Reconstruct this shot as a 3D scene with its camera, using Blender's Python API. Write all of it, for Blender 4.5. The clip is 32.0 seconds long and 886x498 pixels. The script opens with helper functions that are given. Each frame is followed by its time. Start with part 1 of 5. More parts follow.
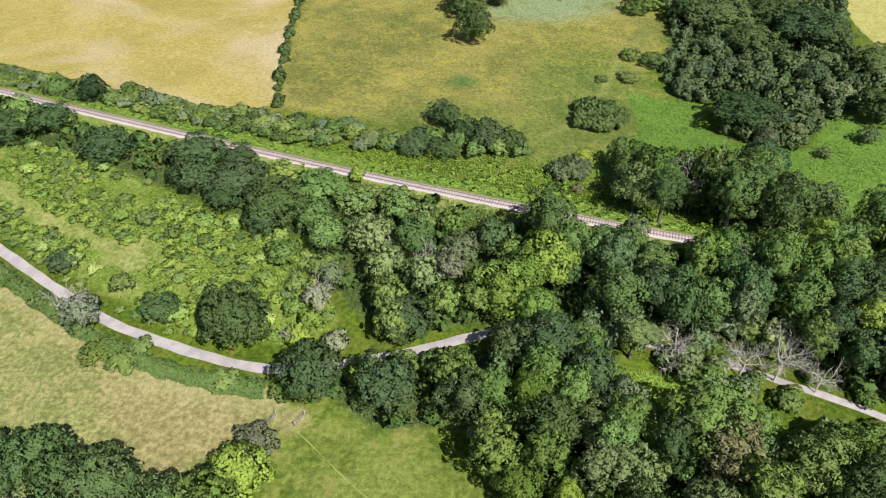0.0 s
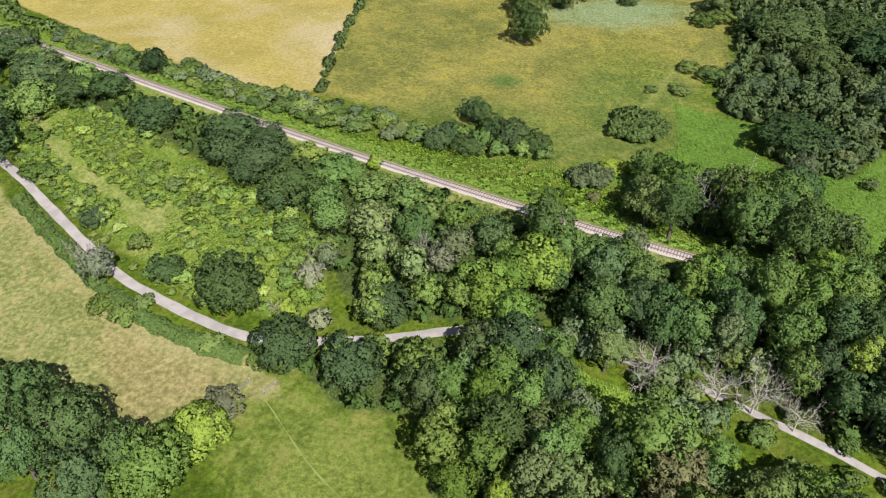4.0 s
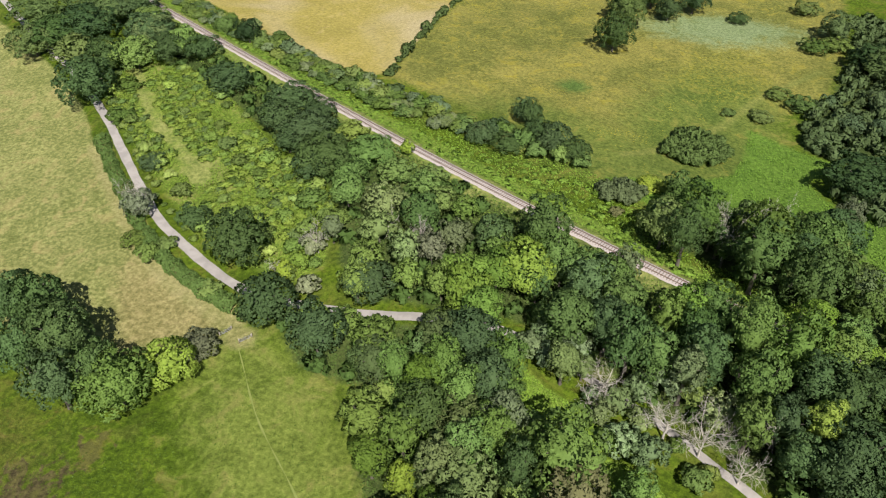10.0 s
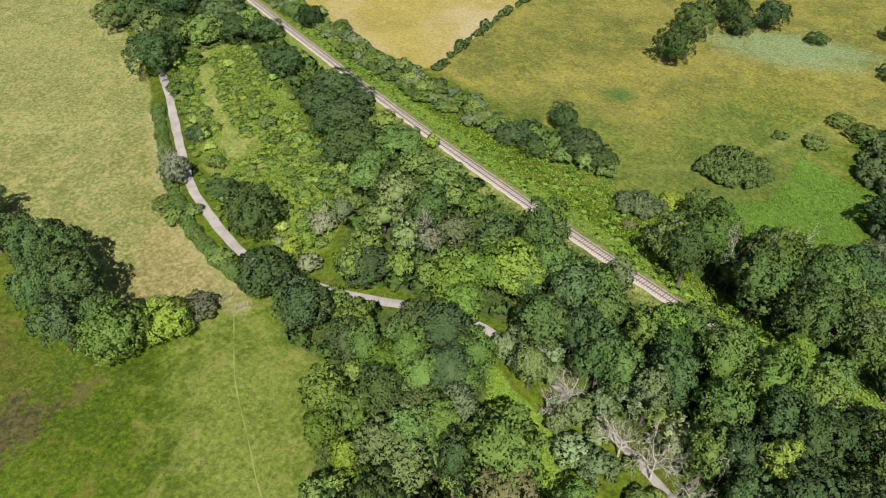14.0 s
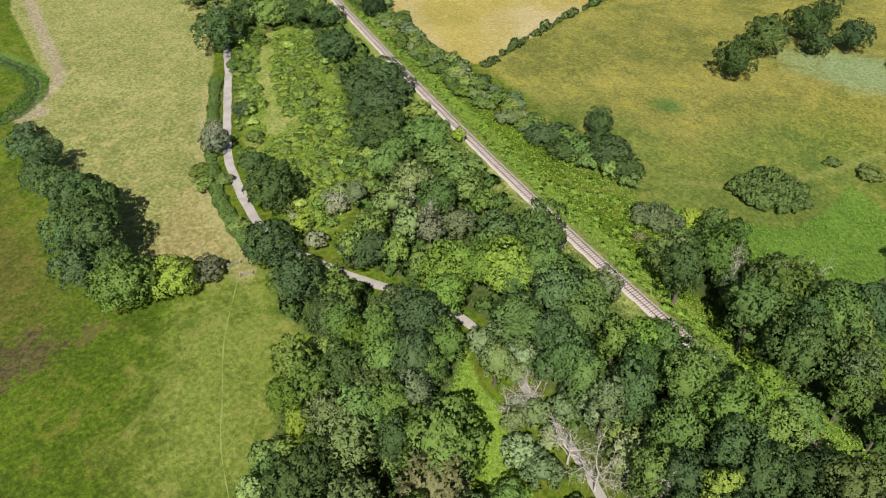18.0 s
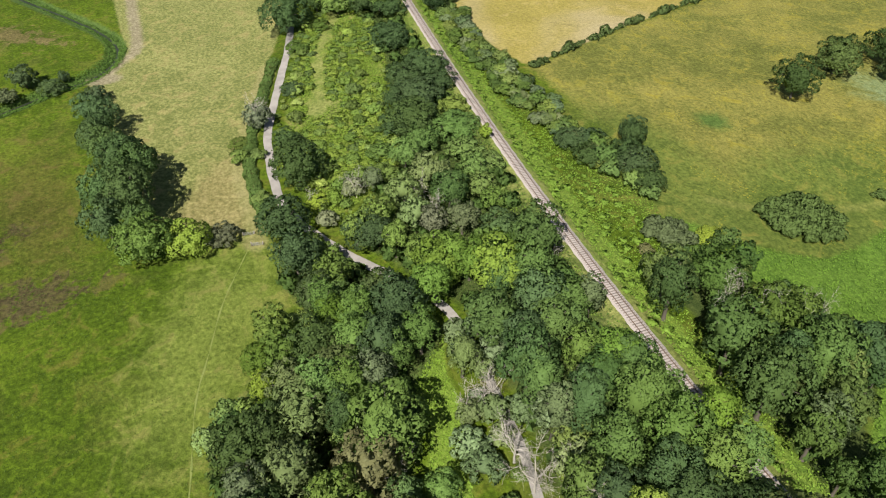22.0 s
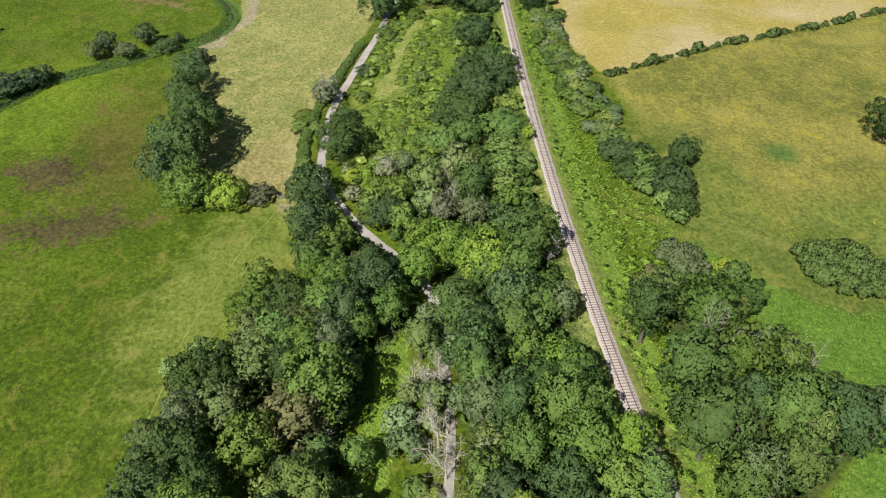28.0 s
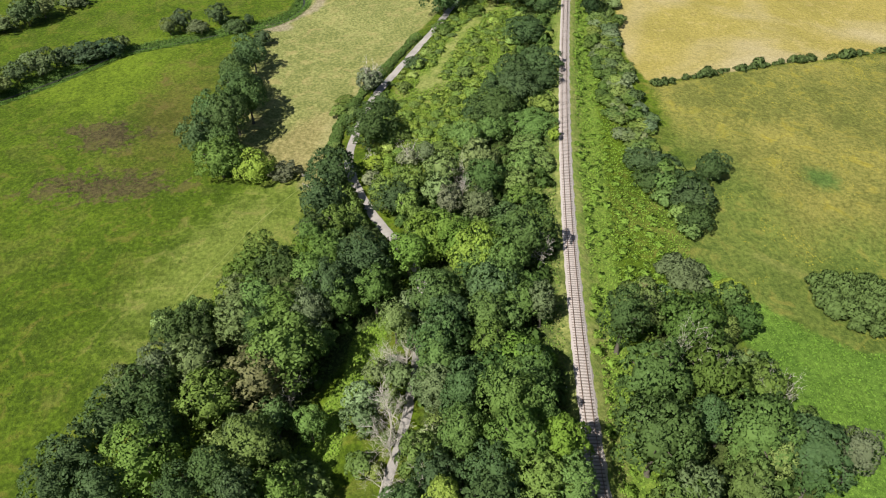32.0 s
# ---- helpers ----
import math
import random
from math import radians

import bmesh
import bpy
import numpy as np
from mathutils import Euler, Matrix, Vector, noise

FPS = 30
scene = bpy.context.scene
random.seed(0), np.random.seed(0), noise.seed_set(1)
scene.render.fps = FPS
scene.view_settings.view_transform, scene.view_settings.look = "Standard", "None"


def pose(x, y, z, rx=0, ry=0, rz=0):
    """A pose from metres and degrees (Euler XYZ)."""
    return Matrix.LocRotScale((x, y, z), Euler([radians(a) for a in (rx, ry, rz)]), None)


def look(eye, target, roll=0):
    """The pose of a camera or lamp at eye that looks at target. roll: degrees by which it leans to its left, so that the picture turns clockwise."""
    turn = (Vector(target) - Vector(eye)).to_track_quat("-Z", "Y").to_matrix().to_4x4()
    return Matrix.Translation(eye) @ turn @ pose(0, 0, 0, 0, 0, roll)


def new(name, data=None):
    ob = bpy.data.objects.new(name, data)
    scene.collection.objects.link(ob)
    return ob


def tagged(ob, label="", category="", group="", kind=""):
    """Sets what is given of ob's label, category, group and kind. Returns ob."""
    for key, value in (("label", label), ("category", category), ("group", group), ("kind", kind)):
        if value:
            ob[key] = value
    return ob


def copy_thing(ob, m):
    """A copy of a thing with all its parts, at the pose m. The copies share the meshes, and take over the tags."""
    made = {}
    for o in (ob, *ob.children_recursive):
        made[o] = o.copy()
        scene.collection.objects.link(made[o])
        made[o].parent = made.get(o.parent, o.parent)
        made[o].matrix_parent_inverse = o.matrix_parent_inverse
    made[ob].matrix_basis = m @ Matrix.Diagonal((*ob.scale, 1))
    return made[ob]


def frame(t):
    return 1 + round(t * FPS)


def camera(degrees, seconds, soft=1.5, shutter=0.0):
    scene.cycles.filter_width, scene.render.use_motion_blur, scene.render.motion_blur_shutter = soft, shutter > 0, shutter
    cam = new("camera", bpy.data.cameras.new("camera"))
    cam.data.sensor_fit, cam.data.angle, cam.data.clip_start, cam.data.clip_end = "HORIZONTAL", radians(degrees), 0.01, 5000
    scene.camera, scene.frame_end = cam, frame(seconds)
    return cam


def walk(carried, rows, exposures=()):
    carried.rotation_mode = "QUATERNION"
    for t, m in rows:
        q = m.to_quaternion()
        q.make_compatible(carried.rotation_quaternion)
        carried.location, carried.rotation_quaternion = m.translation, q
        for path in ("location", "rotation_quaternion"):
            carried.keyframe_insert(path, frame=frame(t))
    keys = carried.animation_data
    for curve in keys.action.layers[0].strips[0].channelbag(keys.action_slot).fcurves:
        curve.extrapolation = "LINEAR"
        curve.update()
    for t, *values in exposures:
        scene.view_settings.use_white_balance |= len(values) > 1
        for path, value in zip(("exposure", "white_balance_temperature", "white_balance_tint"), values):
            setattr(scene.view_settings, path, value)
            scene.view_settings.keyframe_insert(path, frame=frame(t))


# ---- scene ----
cam = camera(64.7, 32.0, soft=1.15)
METRES, EYE, TILT, LEAN, TURN = 177.0, 113.0, -39.93, 0.0, 0.0
ROWS = [
    (0.0, 0.0, 0.0, 0.0, 0.0, 0.0, -0.0),
    (0.5, 0.0157, -0.001, -0.0006, 0.89, -0.02, -0.73),
    (1.0, 0.0314, -0.0018, -0.0015, 1.78, -0.03, -1.5),
    (1.5, 0.0472, -0.0024, -0.0016, 2.69, -0.08, -2.24),
    (2.0, 0.0627, -0.0026, -0.0023, 3.59, -0.1, -3.03),
    (2.5, 0.0785, -0.0026, -0.0025, 4.5, -0.15, -3.77),
    (3.0, 0.0941, -0.0024, -0.0024, 5.41, -0.23, -4.52),
    (3.5, 0.1098, -0.0018, -0.0022, 6.33, -0.32, -5.27),
    (5.5, 0.1725, 0.0021, 0.0011, 10.06, -0.8, -8.29),
    (6.0, 0.188, 0.0038, 0.0023, 11.0, -0.94, -9.03),
    (6.5, 0.2034, 0.0057, 0.0038, 11.94, -1.1, -9.78),
    (7.0, 0.2186, 0.0078, 0.0058, 12.88, -1.28, -10.56),
    (7.5, 0.2334, 0.01, 0.0072, 13.79, -1.41, -11.25),
    (8.0, 0.2486, 0.0126, 0.0095, 14.75, -1.64, -11.98),
    (8.5, 0.2639, 0.0156, 0.0118, 15.71, -1.86, -12.71),
    (9.0, 0.2789, 0.0188, 0.014, 16.68, -2.08, -13.45),
    (9.5, 0.2939, 0.0221, 0.0166, 17.64, -2.32, -14.18),
    (10.0, 0.3089, 0.0256, 0.0194, 18.62, -2.57, -14.91),
    (10.5, 0.3236, 0.0294, 0.0225, 19.58, -2.83, -15.65),
    (11.0, 0.3382, 0.0333, 0.0257, 20.56, -3.11, -16.38),
    (11.5, 0.3526, 0.0373, 0.0292, 21.55, -3.4, -17.1),
    (12.0, 0.3673, 0.0416, 0.0327, 22.58, -3.69, -17.82),
    (12.5, 0.3813, 0.0457, 0.0371, 23.6, -4.04, -18.52),
    (13.0, 0.3954, 0.0503, 0.0415, 24.63, -4.38, -19.22),
    (13.5, 0.4096, 0.055, 0.0458, 25.67, -4.74, -19.94),
    (14.0, 0.4238, 0.0601, 0.0504, 26.74, -5.12, -20.64),
    (14.5, 0.4377, 0.0653, 0.055, 27.8, -5.5, -21.34),
    (16.5, 0.4925, 0.0905, 0.0743, 32.19, -7.23, -23.99),
    (17.0, 0.5055, 0.0971, 0.0799, 33.3, -7.71, -24.63),
    (17.5, 0.5185, 0.1035, 0.0852, 34.42, -8.18, -25.3),
    (18.0, 0.531, 0.11, 0.0912, 35.55, -8.7, -25.96),
    (18.5, 0.544, 0.1169, 0.0976, 36.68, -9.2, -26.55),
    (19.0, 0.5565, 0.1241, 0.1038, 37.82, -9.72, -27.17),
    (19.5, 0.5687, 0.1319, 0.1103, 39.0, -10.3, -27.77),
    (20.0, 0.5808, 0.1394, 0.1162, 40.19, -10.84, -28.38),
    (20.5, 0.5928, 0.1473, 0.1223, 41.4, -11.42, -28.96),
    (21.0, 0.6044, 0.1554, 0.1287, 42.61, -12.02, -29.53),
    (21.5, 0.6159, 0.1637, 0.1355, 43.84, -12.64, -30.08),
    (22.0, 0.6272, 0.1718, 0.1426, 45.08, -13.28, -30.63),
    (22.5, 0.638, 0.1802, 0.1495, 46.32, -13.92, -31.18),
    (23.0, 0.6486, 0.1888, 0.157, 47.59, -14.58, -31.69),
    (23.5, 0.6591, 0.1974, 0.1644, 48.87, -15.26, -32.2),
    (24.0, 0.6696, 0.2063, 0.1719, 50.18, -15.96, -32.7),
    (24.5, 0.6796, 0.2152, 0.1796, 51.5, -16.69, -33.21),
    (25.0, 0.6897, 0.2242, 0.1878, 52.87, -17.44, -33.67),
    (25.5, 0.6992, 0.2332, 0.1961, 54.23, -18.19, -34.12),
    (27.5, 0.7356, 0.2734, 0.228, 59.72, -21.3, -35.69),
    (28.0, 0.7441, 0.2834, 0.2368, 61.14, -22.12, -36.07),
    (28.5, 0.752, 0.2937, 0.2456, 62.55, -22.95, -36.43),
    (29.0, 0.7598, 0.3041, 0.2542, 63.96, -23.78, -36.76),
    (29.5, 0.7673, 0.3148, 0.2628, 65.37, -24.62, -37.07),
    (30.0, 0.7746, 0.3257, 0.2712, 66.77, -25.46, -37.36),
    (30.5, 0.7815, 0.3367, 0.2797, 68.17, -26.31, -37.63),
    (31.0, 0.7881, 0.3478, 0.2885, 69.6, -27.18, -37.9),
    (31.5, 0.7945, 0.359, 0.2974, 71.07, -28.1, -38.15),
    (32.0, 0.8006, 0.37, 0.3068, 72.54, -29.0, -38.38),
]
walk(cam, [(t, pose(0, 0, EYE, TILT, LEAN, TURN) @ pose(METRES * x, METRES * y, METRES * z, 90 + pitch, roll, yaw)) for t, x, y, z, yaw, pitch, roll in ROWS],
     exposures=((0.0, 0.73, 6050, 17), (6.0, 0.60, 6240, 14), (13.0, 0.51, 6420, 11.5), (25.0, 0.51, 6470, 10), (32.0, 0.58, 6380, 10)))

# ---- light ----
SUN_EL, SUN_AZ = 49.0, 146.0
world = bpy.data.worlds.new("sky")
scene.world = world
world.use_nodes = True
sky = world.node_tree.nodes.new("ShaderNodeTexSky")
sky.sky_type = "NISHITA"
sky.sun_disc = False
sky.sun_elevation, sky.sun_rotation = radians(SUN_EL), radians(SUN_AZ)
world.node_tree.nodes["Background"].inputs["Strength"].default_value = 0.05
world.node_tree.links.new(sky.outputs[0], world.node_tree.nodes["Background"].inputs["Color"])
sun = new("sun", bpy.data.lights.new("sun", "SUN"))
sun.data.energy, sun.data.angle, sun.data.color = 5.0, radians(0.55), (1.0, 0.95, 0.87)
az, el = radians(SUN_AZ), radians(SUN_EL)
sun.matrix_world = look((300 * math.sin(az) * math.cos(el), 300 * math.cos(az) * math.cos(el), 300 * math.sin(el)), (0, 0, 0))


# ---- materials ----
class Nodes:
    """A short way to write node trees."""

    def __init__(self, name):
        self.mat = bpy.data.materials.new(name)
        self.mat.use_nodes = True
        self.tree = self.mat.node_tree
        self.tree.nodes.clear()
        self.out = self.tree.nodes.new("ShaderNodeOutputMaterial")

    def put(self, socket, value):
        if isinstance(value, bpy.types.NodeSocket):
            self.tree.links.new(value, socket)
        elif isinstance(value, tuple) and len(value) == 3 and socket.type == "RGBA":
            socket.default_value = (*value, 1.0)
        else:
            socket.default_value = value

    def node(self, kind, **inputs):
        n = self.tree.nodes.new(kind)
        for key, value in inputs.items():
            self.put(n.inputs[key.replace("_", " ")], value)
        return n

    def math(self, op, a, b=0.0, clamp=False):
        n = self.tree.nodes.new("ShaderNodeMath")
        n.operation, n.use_clamp = op, clamp
        self.put(n.inputs[0], a)
        self.put(n.inputs[1], b)
        return n.outputs[0]

    def mix(self, fac, a, b, how="MIX"):
        n = self.tree.nodes.new("ShaderNodeMix")
        n.data_type, n.blend_type = "RGBA", how
        self.put(n.inputs[0], fac)
        self.put(n.inputs[6], a)
        self.put(n.inputs[7], b)
        return n.outputs[2]

    def noise(self, where, scale, detail=3.0, rough=0.55, warp=0.0):
        n = self.node("ShaderNodeTexNoise", Vector=where, Scale=scale, Detail=detail, Roughness=rough, Distortion=warp)
        return n.outputs["Fac"]

    def ramp(self, value, lo, hi):
        n = self.node("ShaderNodeMapRange", Value=value, From_Min=lo, From_Max=hi)
        n.interpolation_type = "SMOOTHSTEP"
        return n.outputs[0]

    def place(self):
        return self.tree.nodes.new("ShaderNodeNewGeometry").outputs["Position"]

    def local(self):
        return self.tree.nodes.new("ShaderNodeTexCoord").outputs["Object"]

    def random(self):
        return self.tree.nodes.new("ShaderNodeObjectInfo").outputs["Random"]

    def finish(self, colour, rough=0.8, bump=None, strength=0.4, distance=0.05, metal=0.0, spec=0.3):
        b = self.node("ShaderNodeBsdfPrincipled", Base_Color=colour, Roughness=rough, Metallic=metal)
        b.inputs["Specular IOR Level"].default_value = spec
        if bump is not None:
            n = self.node("ShaderNodeBump", Height=bump, Strength=strength, Distance=distance)
            self.tree.links.new(n.outputs[0], b.inputs["Normal"])
        self.tree.links.new(b.outputs[0], self.out.inputs[0])
        return self.mat


def leaf_material(name, see_through=0.27):
    """Foliage: the object's own colour, varied leaf by leaf and from bough to bough."""
    m = Nodes(name)
    info = m.tree.nodes.new("ShaderNodeObjectInfo")
    each = m.tree.nodes.new("ShaderNodeNewGeometry").outputs["Random Per Island"]
    bough, spray = m.noise(m.place(), 0.4, 2.0), m.noise(m.place(), 3.2, 3.0, 0.7)
    value = m.math("ADD", m.math("MULTIPLY", each, 0.22), m.math("ADD", m.math("MULTIPLY", bough, 0.45), m.math("MULTIPLY", spray, 0.7)))
    value = m.math("ADD", value, 0.3)
    tint = m.mix(m.math("MULTIPLY", each, 0.1), info.outputs["Color"], (0.13, 0.19, 0.035))
    scale = m.node("ShaderNodeCombineColor", Red=value, Green=value, Blue=value).outputs[0]
    colour = m.mix(1.0, tint, scale, "MULTIPLY")
    b = m.node("ShaderNodeBsdfPrincipled", Base_Color=colour, Roughness=0.6)
    b.inputs["Specular IOR Level"].default_value = 0.06
    t = m.node("ShaderNodeBsdfTranslucent", Color=m.mix(0.3, colour, (0.16, 0.26, 0.03)))
    s = m.node("ShaderNodeMixShader", Fac=see_through)
    m.tree.links.new(b.outputs[0], s.inputs[1])
    m.tree.links.new(t.outputs[0], s.inputs[2])
    m.tree.links.new(s.outputs[0], m.out.inputs[0])
    return m.mat


def bark_material(name, dark, light):
    m = Nodes(name)
    p = m.local()
    n = m.noise(p, 6.0, 4.0, 0.6, 0.4)
    return m.finish(m.mix(n, dark, light), 0.9, n, 0.5, 0.03)


LEAF = leaf_material("foliage")
BARK = bark_material("bark", (0.06, 0.05, 0.04), (0.16, 0.14, 0.11))
DEADWOOD = bark_material("bleached_wood", (0.3, 0.275, 0.235), (0.62, 0.57, 0.49))


def road_material():
    m = Nodes("worn_tarmac")
    p = m.place()
    n1, n2 = m.noise(p, 0.35, 3.0), m.noise(p, 9.0, 4.0, 0.7)
    c = m.mix(m.ramp(n1, 0.35, 0.65), (0.31, 0.285, 0.26), (0.41, 0.375, 0.34))
    c = m.mix(m.math("MULTIPLY", n2, 0.5), c, (0.2, 0.185, 0.17))
    return m.finish(c, 0.9, n2, 0.4, 0.01)


def ballast_material():
    m = Nodes("stone_ballast")
    p = m.place()
    cell = m.node("ShaderNodeTexVoronoi", Vector=p, Scale=11.0)
    n1 = m.noise(p, 0.5, 3.0)
    c = m.mix(m.math("MULTIPLY", cell.outputs["Distance"], 1.2), (0.52, 0.46, 0.43), (0.34, 0.30, 0.275))
    c = m.mix(m.math("MULTIPLY", n1, 0.5), c, (0.42, 0.36, 0.32))
    return m.finish(c, 0.95, cell.outputs["Distance"], 0.8, 0.06)


def sleeper_material():
    m = Nodes("weathered_sleeper_timber")
    r = m.random()
    n = m.noise(m.local(), 5.0, 4.0, 0.7)
    c = m.mix(r, (0.14, 0.115, 0.10), (0.27, 0.23, 0.20))
    return m.finish(m.mix(m.math("MULTIPLY", n, 0.5), c, (0.2, 0.18, 0.16)), 0.9, n, 0.4, 0.02)


def plain_material(name, dark, light, rough=0.6, metal=0.0, scale=4.0):
    m = Nodes(name)
    n = m.noise(m.local(), scale, 4.0, 0.6)
    return m.finish(m.mix(n, dark, light), rough, n, 0.2, 0.01, metal)


def water_material():
    m = Nodes("river_water")
    p = m.place()
    n = m.noise(p, 1.2, 3.0, 0.5, 0.5)
    return m.finish(m.mix(n, (0.02, 0.025, 0.015), (0.04, 0.045, 0.03)), 0.35, n, 0.3, 0.05, 0.0, 0.25)


ROAD, BALLAST, SLEEPER = road_material(), ballast_material(), sleeper_material()
STEEL = plain_material("rusty_rail_steel", (0.17, 0.11, 0.08), (0.30, 0.22, 0.17), 0.55, 0.6)
GALVANISED = plain_material("galvanised_steel", (0.2, 0.2, 0.19), (0.34, 0.34, 0.32), 0.6, 0.4)
WOODPOST = plain_material("grey_post_timber", (0.22, 0.19, 0.15), (0.4, 0.36, 0.3), 0.9)
WHITEPAINT = plain_material("white_paint", (0.6, 0.6, 0.58), (0.8, 0.8, 0.78), 0.6)
WATER = water_material()

# ---- plan: lines and areas, in metres ----
ROAD_LINE = [(-260, 215), (-200, 185), (-160, 166), (-129, 148), (-113, 137), (-93, 123.2), (-78, 113.4), (-65.4, 107.6), (-53, 102.8), (-41.5, 99.4),
             (-33, 98.7), (-22, 99.6), (-7, 101.9), (5.4, 105.3), (15, 107.8), (25, 108), (36, 105.6), (46, 102), (60, 97), (70.5, 92), (79, 88), (88, 83), (110, 70), (150, 48), (220, 10)]
RIVER_LINE = [(-60, -80), (-100, -35), (-114, -16), (-126, 1), (-144, 22), (-150, 45), (-156.5, 69), (-158, 80), (-166, 91), (-178, 97), (-192, 97.5), (-207, 95), (-222, 91), (-300, 70), (-420, 60)]
HEDGE_LINE = [(-54, 206), (-57.5, 226), (-60, 256), (-62, 283), (-64, 316), (-68, 380), (-74, 470)]
ROADSIDE_LINE = [(-121, 137.5), (-106, 126.5), (-91, 116.5), (-76, 106), (-62, 99.6), (-48, 95.4), (-36.5, 93)]
PATH_LINE = [(-31, 85), (-24, 78), (-17, 72), (-8, 65), (0, 59.2), (7, 54.7), (21, 47.5), (45, 36), (80, 20)]
RIDE_LINE = [(-150, 182), (-136, 172), (-124, 161.5), (-110, 150.5), (-99, 145), (-85, 136), (-76, 130.5)]
SAND_LINE = [(-153, 81), (-163, 93), (-172, 103), (-206, 113), (-255, 127), (-330, 150)]
VERGE_LINE = [(50, 140.5), (66, 134.5), (78, 131.3), (90, 127.5), (120, 116), (170, 96)]

CROP = [(-57, 205), (-78, 207), (-100, 214), (-126, 224), (-162, 240), (-230, 275), (-420, 370), (-600, 800), (-85, 800), (-68, 380), (-64, 316), (-62, 283), (-60, 256), (-57.5, 226)]
FLOWERS = [(-54, 205), (-20, 198), (0, 193), (14, 190), (24, 186), (30, 177), (50, 186), (63, 198), (66, 214), (64, 230), (80, 250), (90, 265), (94, 300), (95, 600), (-78, 600), (-68, 380), (-62, 300), (-58, 230)]
MOWN = [(-163, 90), (-152, 79), (-120, 72), (-62, 66), (-36, 84), (-36, 91.5), (-50, 94), (-64, 98.5), (-90, 113), (-115, 130), (-141, 150), (-170, 166), (-200, 180), (-330, 230), (-420, 180), (-330, 150), (-255, 118), (-200, 105), (-172, 99)]
SCRUB = [(-150, 165), (-128, 151), (-100, 133), (-60, 110), (-30, 104), (-24, 112), (-34, 135), (-60, 148), (-95, 170), (-130, 186)]
WOOD_SOUTH = [(-30, 97), (-14, 84), (4, 84), (9, 68), (18, 58), (26, 48), (40, 50), (54, 62), (74, 62), (78, 72), (60, 78), (52, 76), (45, 84), (36, 92), (28, 104), (10, 104), (-10, 98)]
WOOD_NORTH = [(-12, 106), (24, 112), (34, 110), (48, 105), (64, 99), (90, 87), (116, 73), (121, 92), (118, 109), (100, 116), (84, 127), (60, 134.5), (30, 142), (-10, 154), (-50, 168), (-75, 175), (-110, 190), (-150, 205), (-160, 190), (-110, 178), (-62, 152), (-35, 138), (-22, 116)]
WOOD_BANK = [(47, 153), (61, 149), (82, 140), (104, 131), (112, 128), (107, 140), (97, 151), (92, 167), (73, 171), (50, 170)]
THICKET = [(97, 300), (90, 262), (81, 240), (83, 224), (95, 219), (92, 191), (110, 184), (124, 201), (134, 206), (156, 224), (160, 260), (178, 316), (178, 340), (100, 340)]
BRACKEN = [(30, 175), (46, 166), (50, 171), (60, 173), (74, 171), (92, 167), (98, 151), (109, 138), (150, 122), (240, 95), (260, 140), (180, 205), (136, 205), (124, 200), (112, 184), (92, 190), (84, 205), (95, 218), (83, 222), (66, 232), (66, 214), (64, 198), (50, 185)]
GLADE = [(28, 103), (37, 97), (49, 94), (52, 86), (58, 86), (66, 82), (84, 73), (110, 58), (102, 50), (74, 66), (56, 78), (45, 87), (35, 90)]
CLEARING = (-76, 132.5)
STUBBLE = [(172, 262), (185, 275), (300, 420), (190, 500), (178, 330)]

# the railway's centre line, a gentle bend with straight ends
RX = np.arange(-420.0, 330.0, 1.0)


def rail_y(x):
    bend = lambda u: 152.985 - 0.35787 * u + 3.3428e-4 * u ** 2 + 1.0850e-6 * u ** 3 + 1.545e-9 * u ** 4
    u = np.clip(x, -165, 100)
    slope = np.where(x < -165, -0.405, np.where(x > 100, -0.253, 0.0))
    return bend(u) + slope * (x - u)


RAIL = np.stack([RX, rail_y(RX)], 1)


def rail_z(x):
    return 5.1 + 0.35 * np.clip((-x - 40) / 90, 0, 1.5)


def dense(line, step=1.0):
    """A smooth curve through the points, in even steps."""
    p = np.array(line, float)
    q = np.vstack([2 * p[0] - p[1], p, 2 * p[-1] - p[-2]])
    out = []
    for i in range(1, len(q) - 2):
        n = max(2, int(np.linalg.norm(q[i + 1] - q[i]) / step))
        u = np.linspace(0, 1, n, endpoint=False)[:, None]
        a, b, c, d = q[i - 1], q[i], q[i + 1], q[i + 2]
        out.append(0.5 * (2 * b + (c - a) * u + (2 * a - 5 * b + 4 * c - d) * u ** 2 + (3 * b - a - 3 * c + d) * u ** 3))
    return np.vstack(out + [p[-1:]])


def line_distance(x, y, line):
    """Distance from points to a polyline, and the index of its nearest piece."""
    best = np.full(x.shape, 1e9)
    index = np.zeros(x.shape)
    for i in range(len(line) - 1):
        ax, ay = line[i]
        bx, by = line[i + 1]
        dx, dy = bx - ax, by - ay
        t = np.clip(((x - ax) * dx + (y - ay) * dy) / (dx * dx + dy * dy + 1e-9), 0, 1)
        d = np.hypot(x - ax - t * dx, y - ay - t * dy)
        near = d < best
        best, index = np.where(near, d, best), np.where(near, i + t, index)
    return best, index


def within(x, y, area):
    inside = np.zeros(x.shape, bool)
    for (ax, ay), (bx, by) in zip(area, area[1:] + area[:1]):
        inside ^= ((ay > y) != (by > y)) & (x < (bx - ax) * (y - ay) / (by - ay + 1e-12) + ax)
    return inside


def area_distance(x, y, area):
    """Signed distance to an area's edge: above zero inside."""
    d, _ = line_distance(x, y, area + area[:1])
    return np.where(within(x, y, area), d, -d)


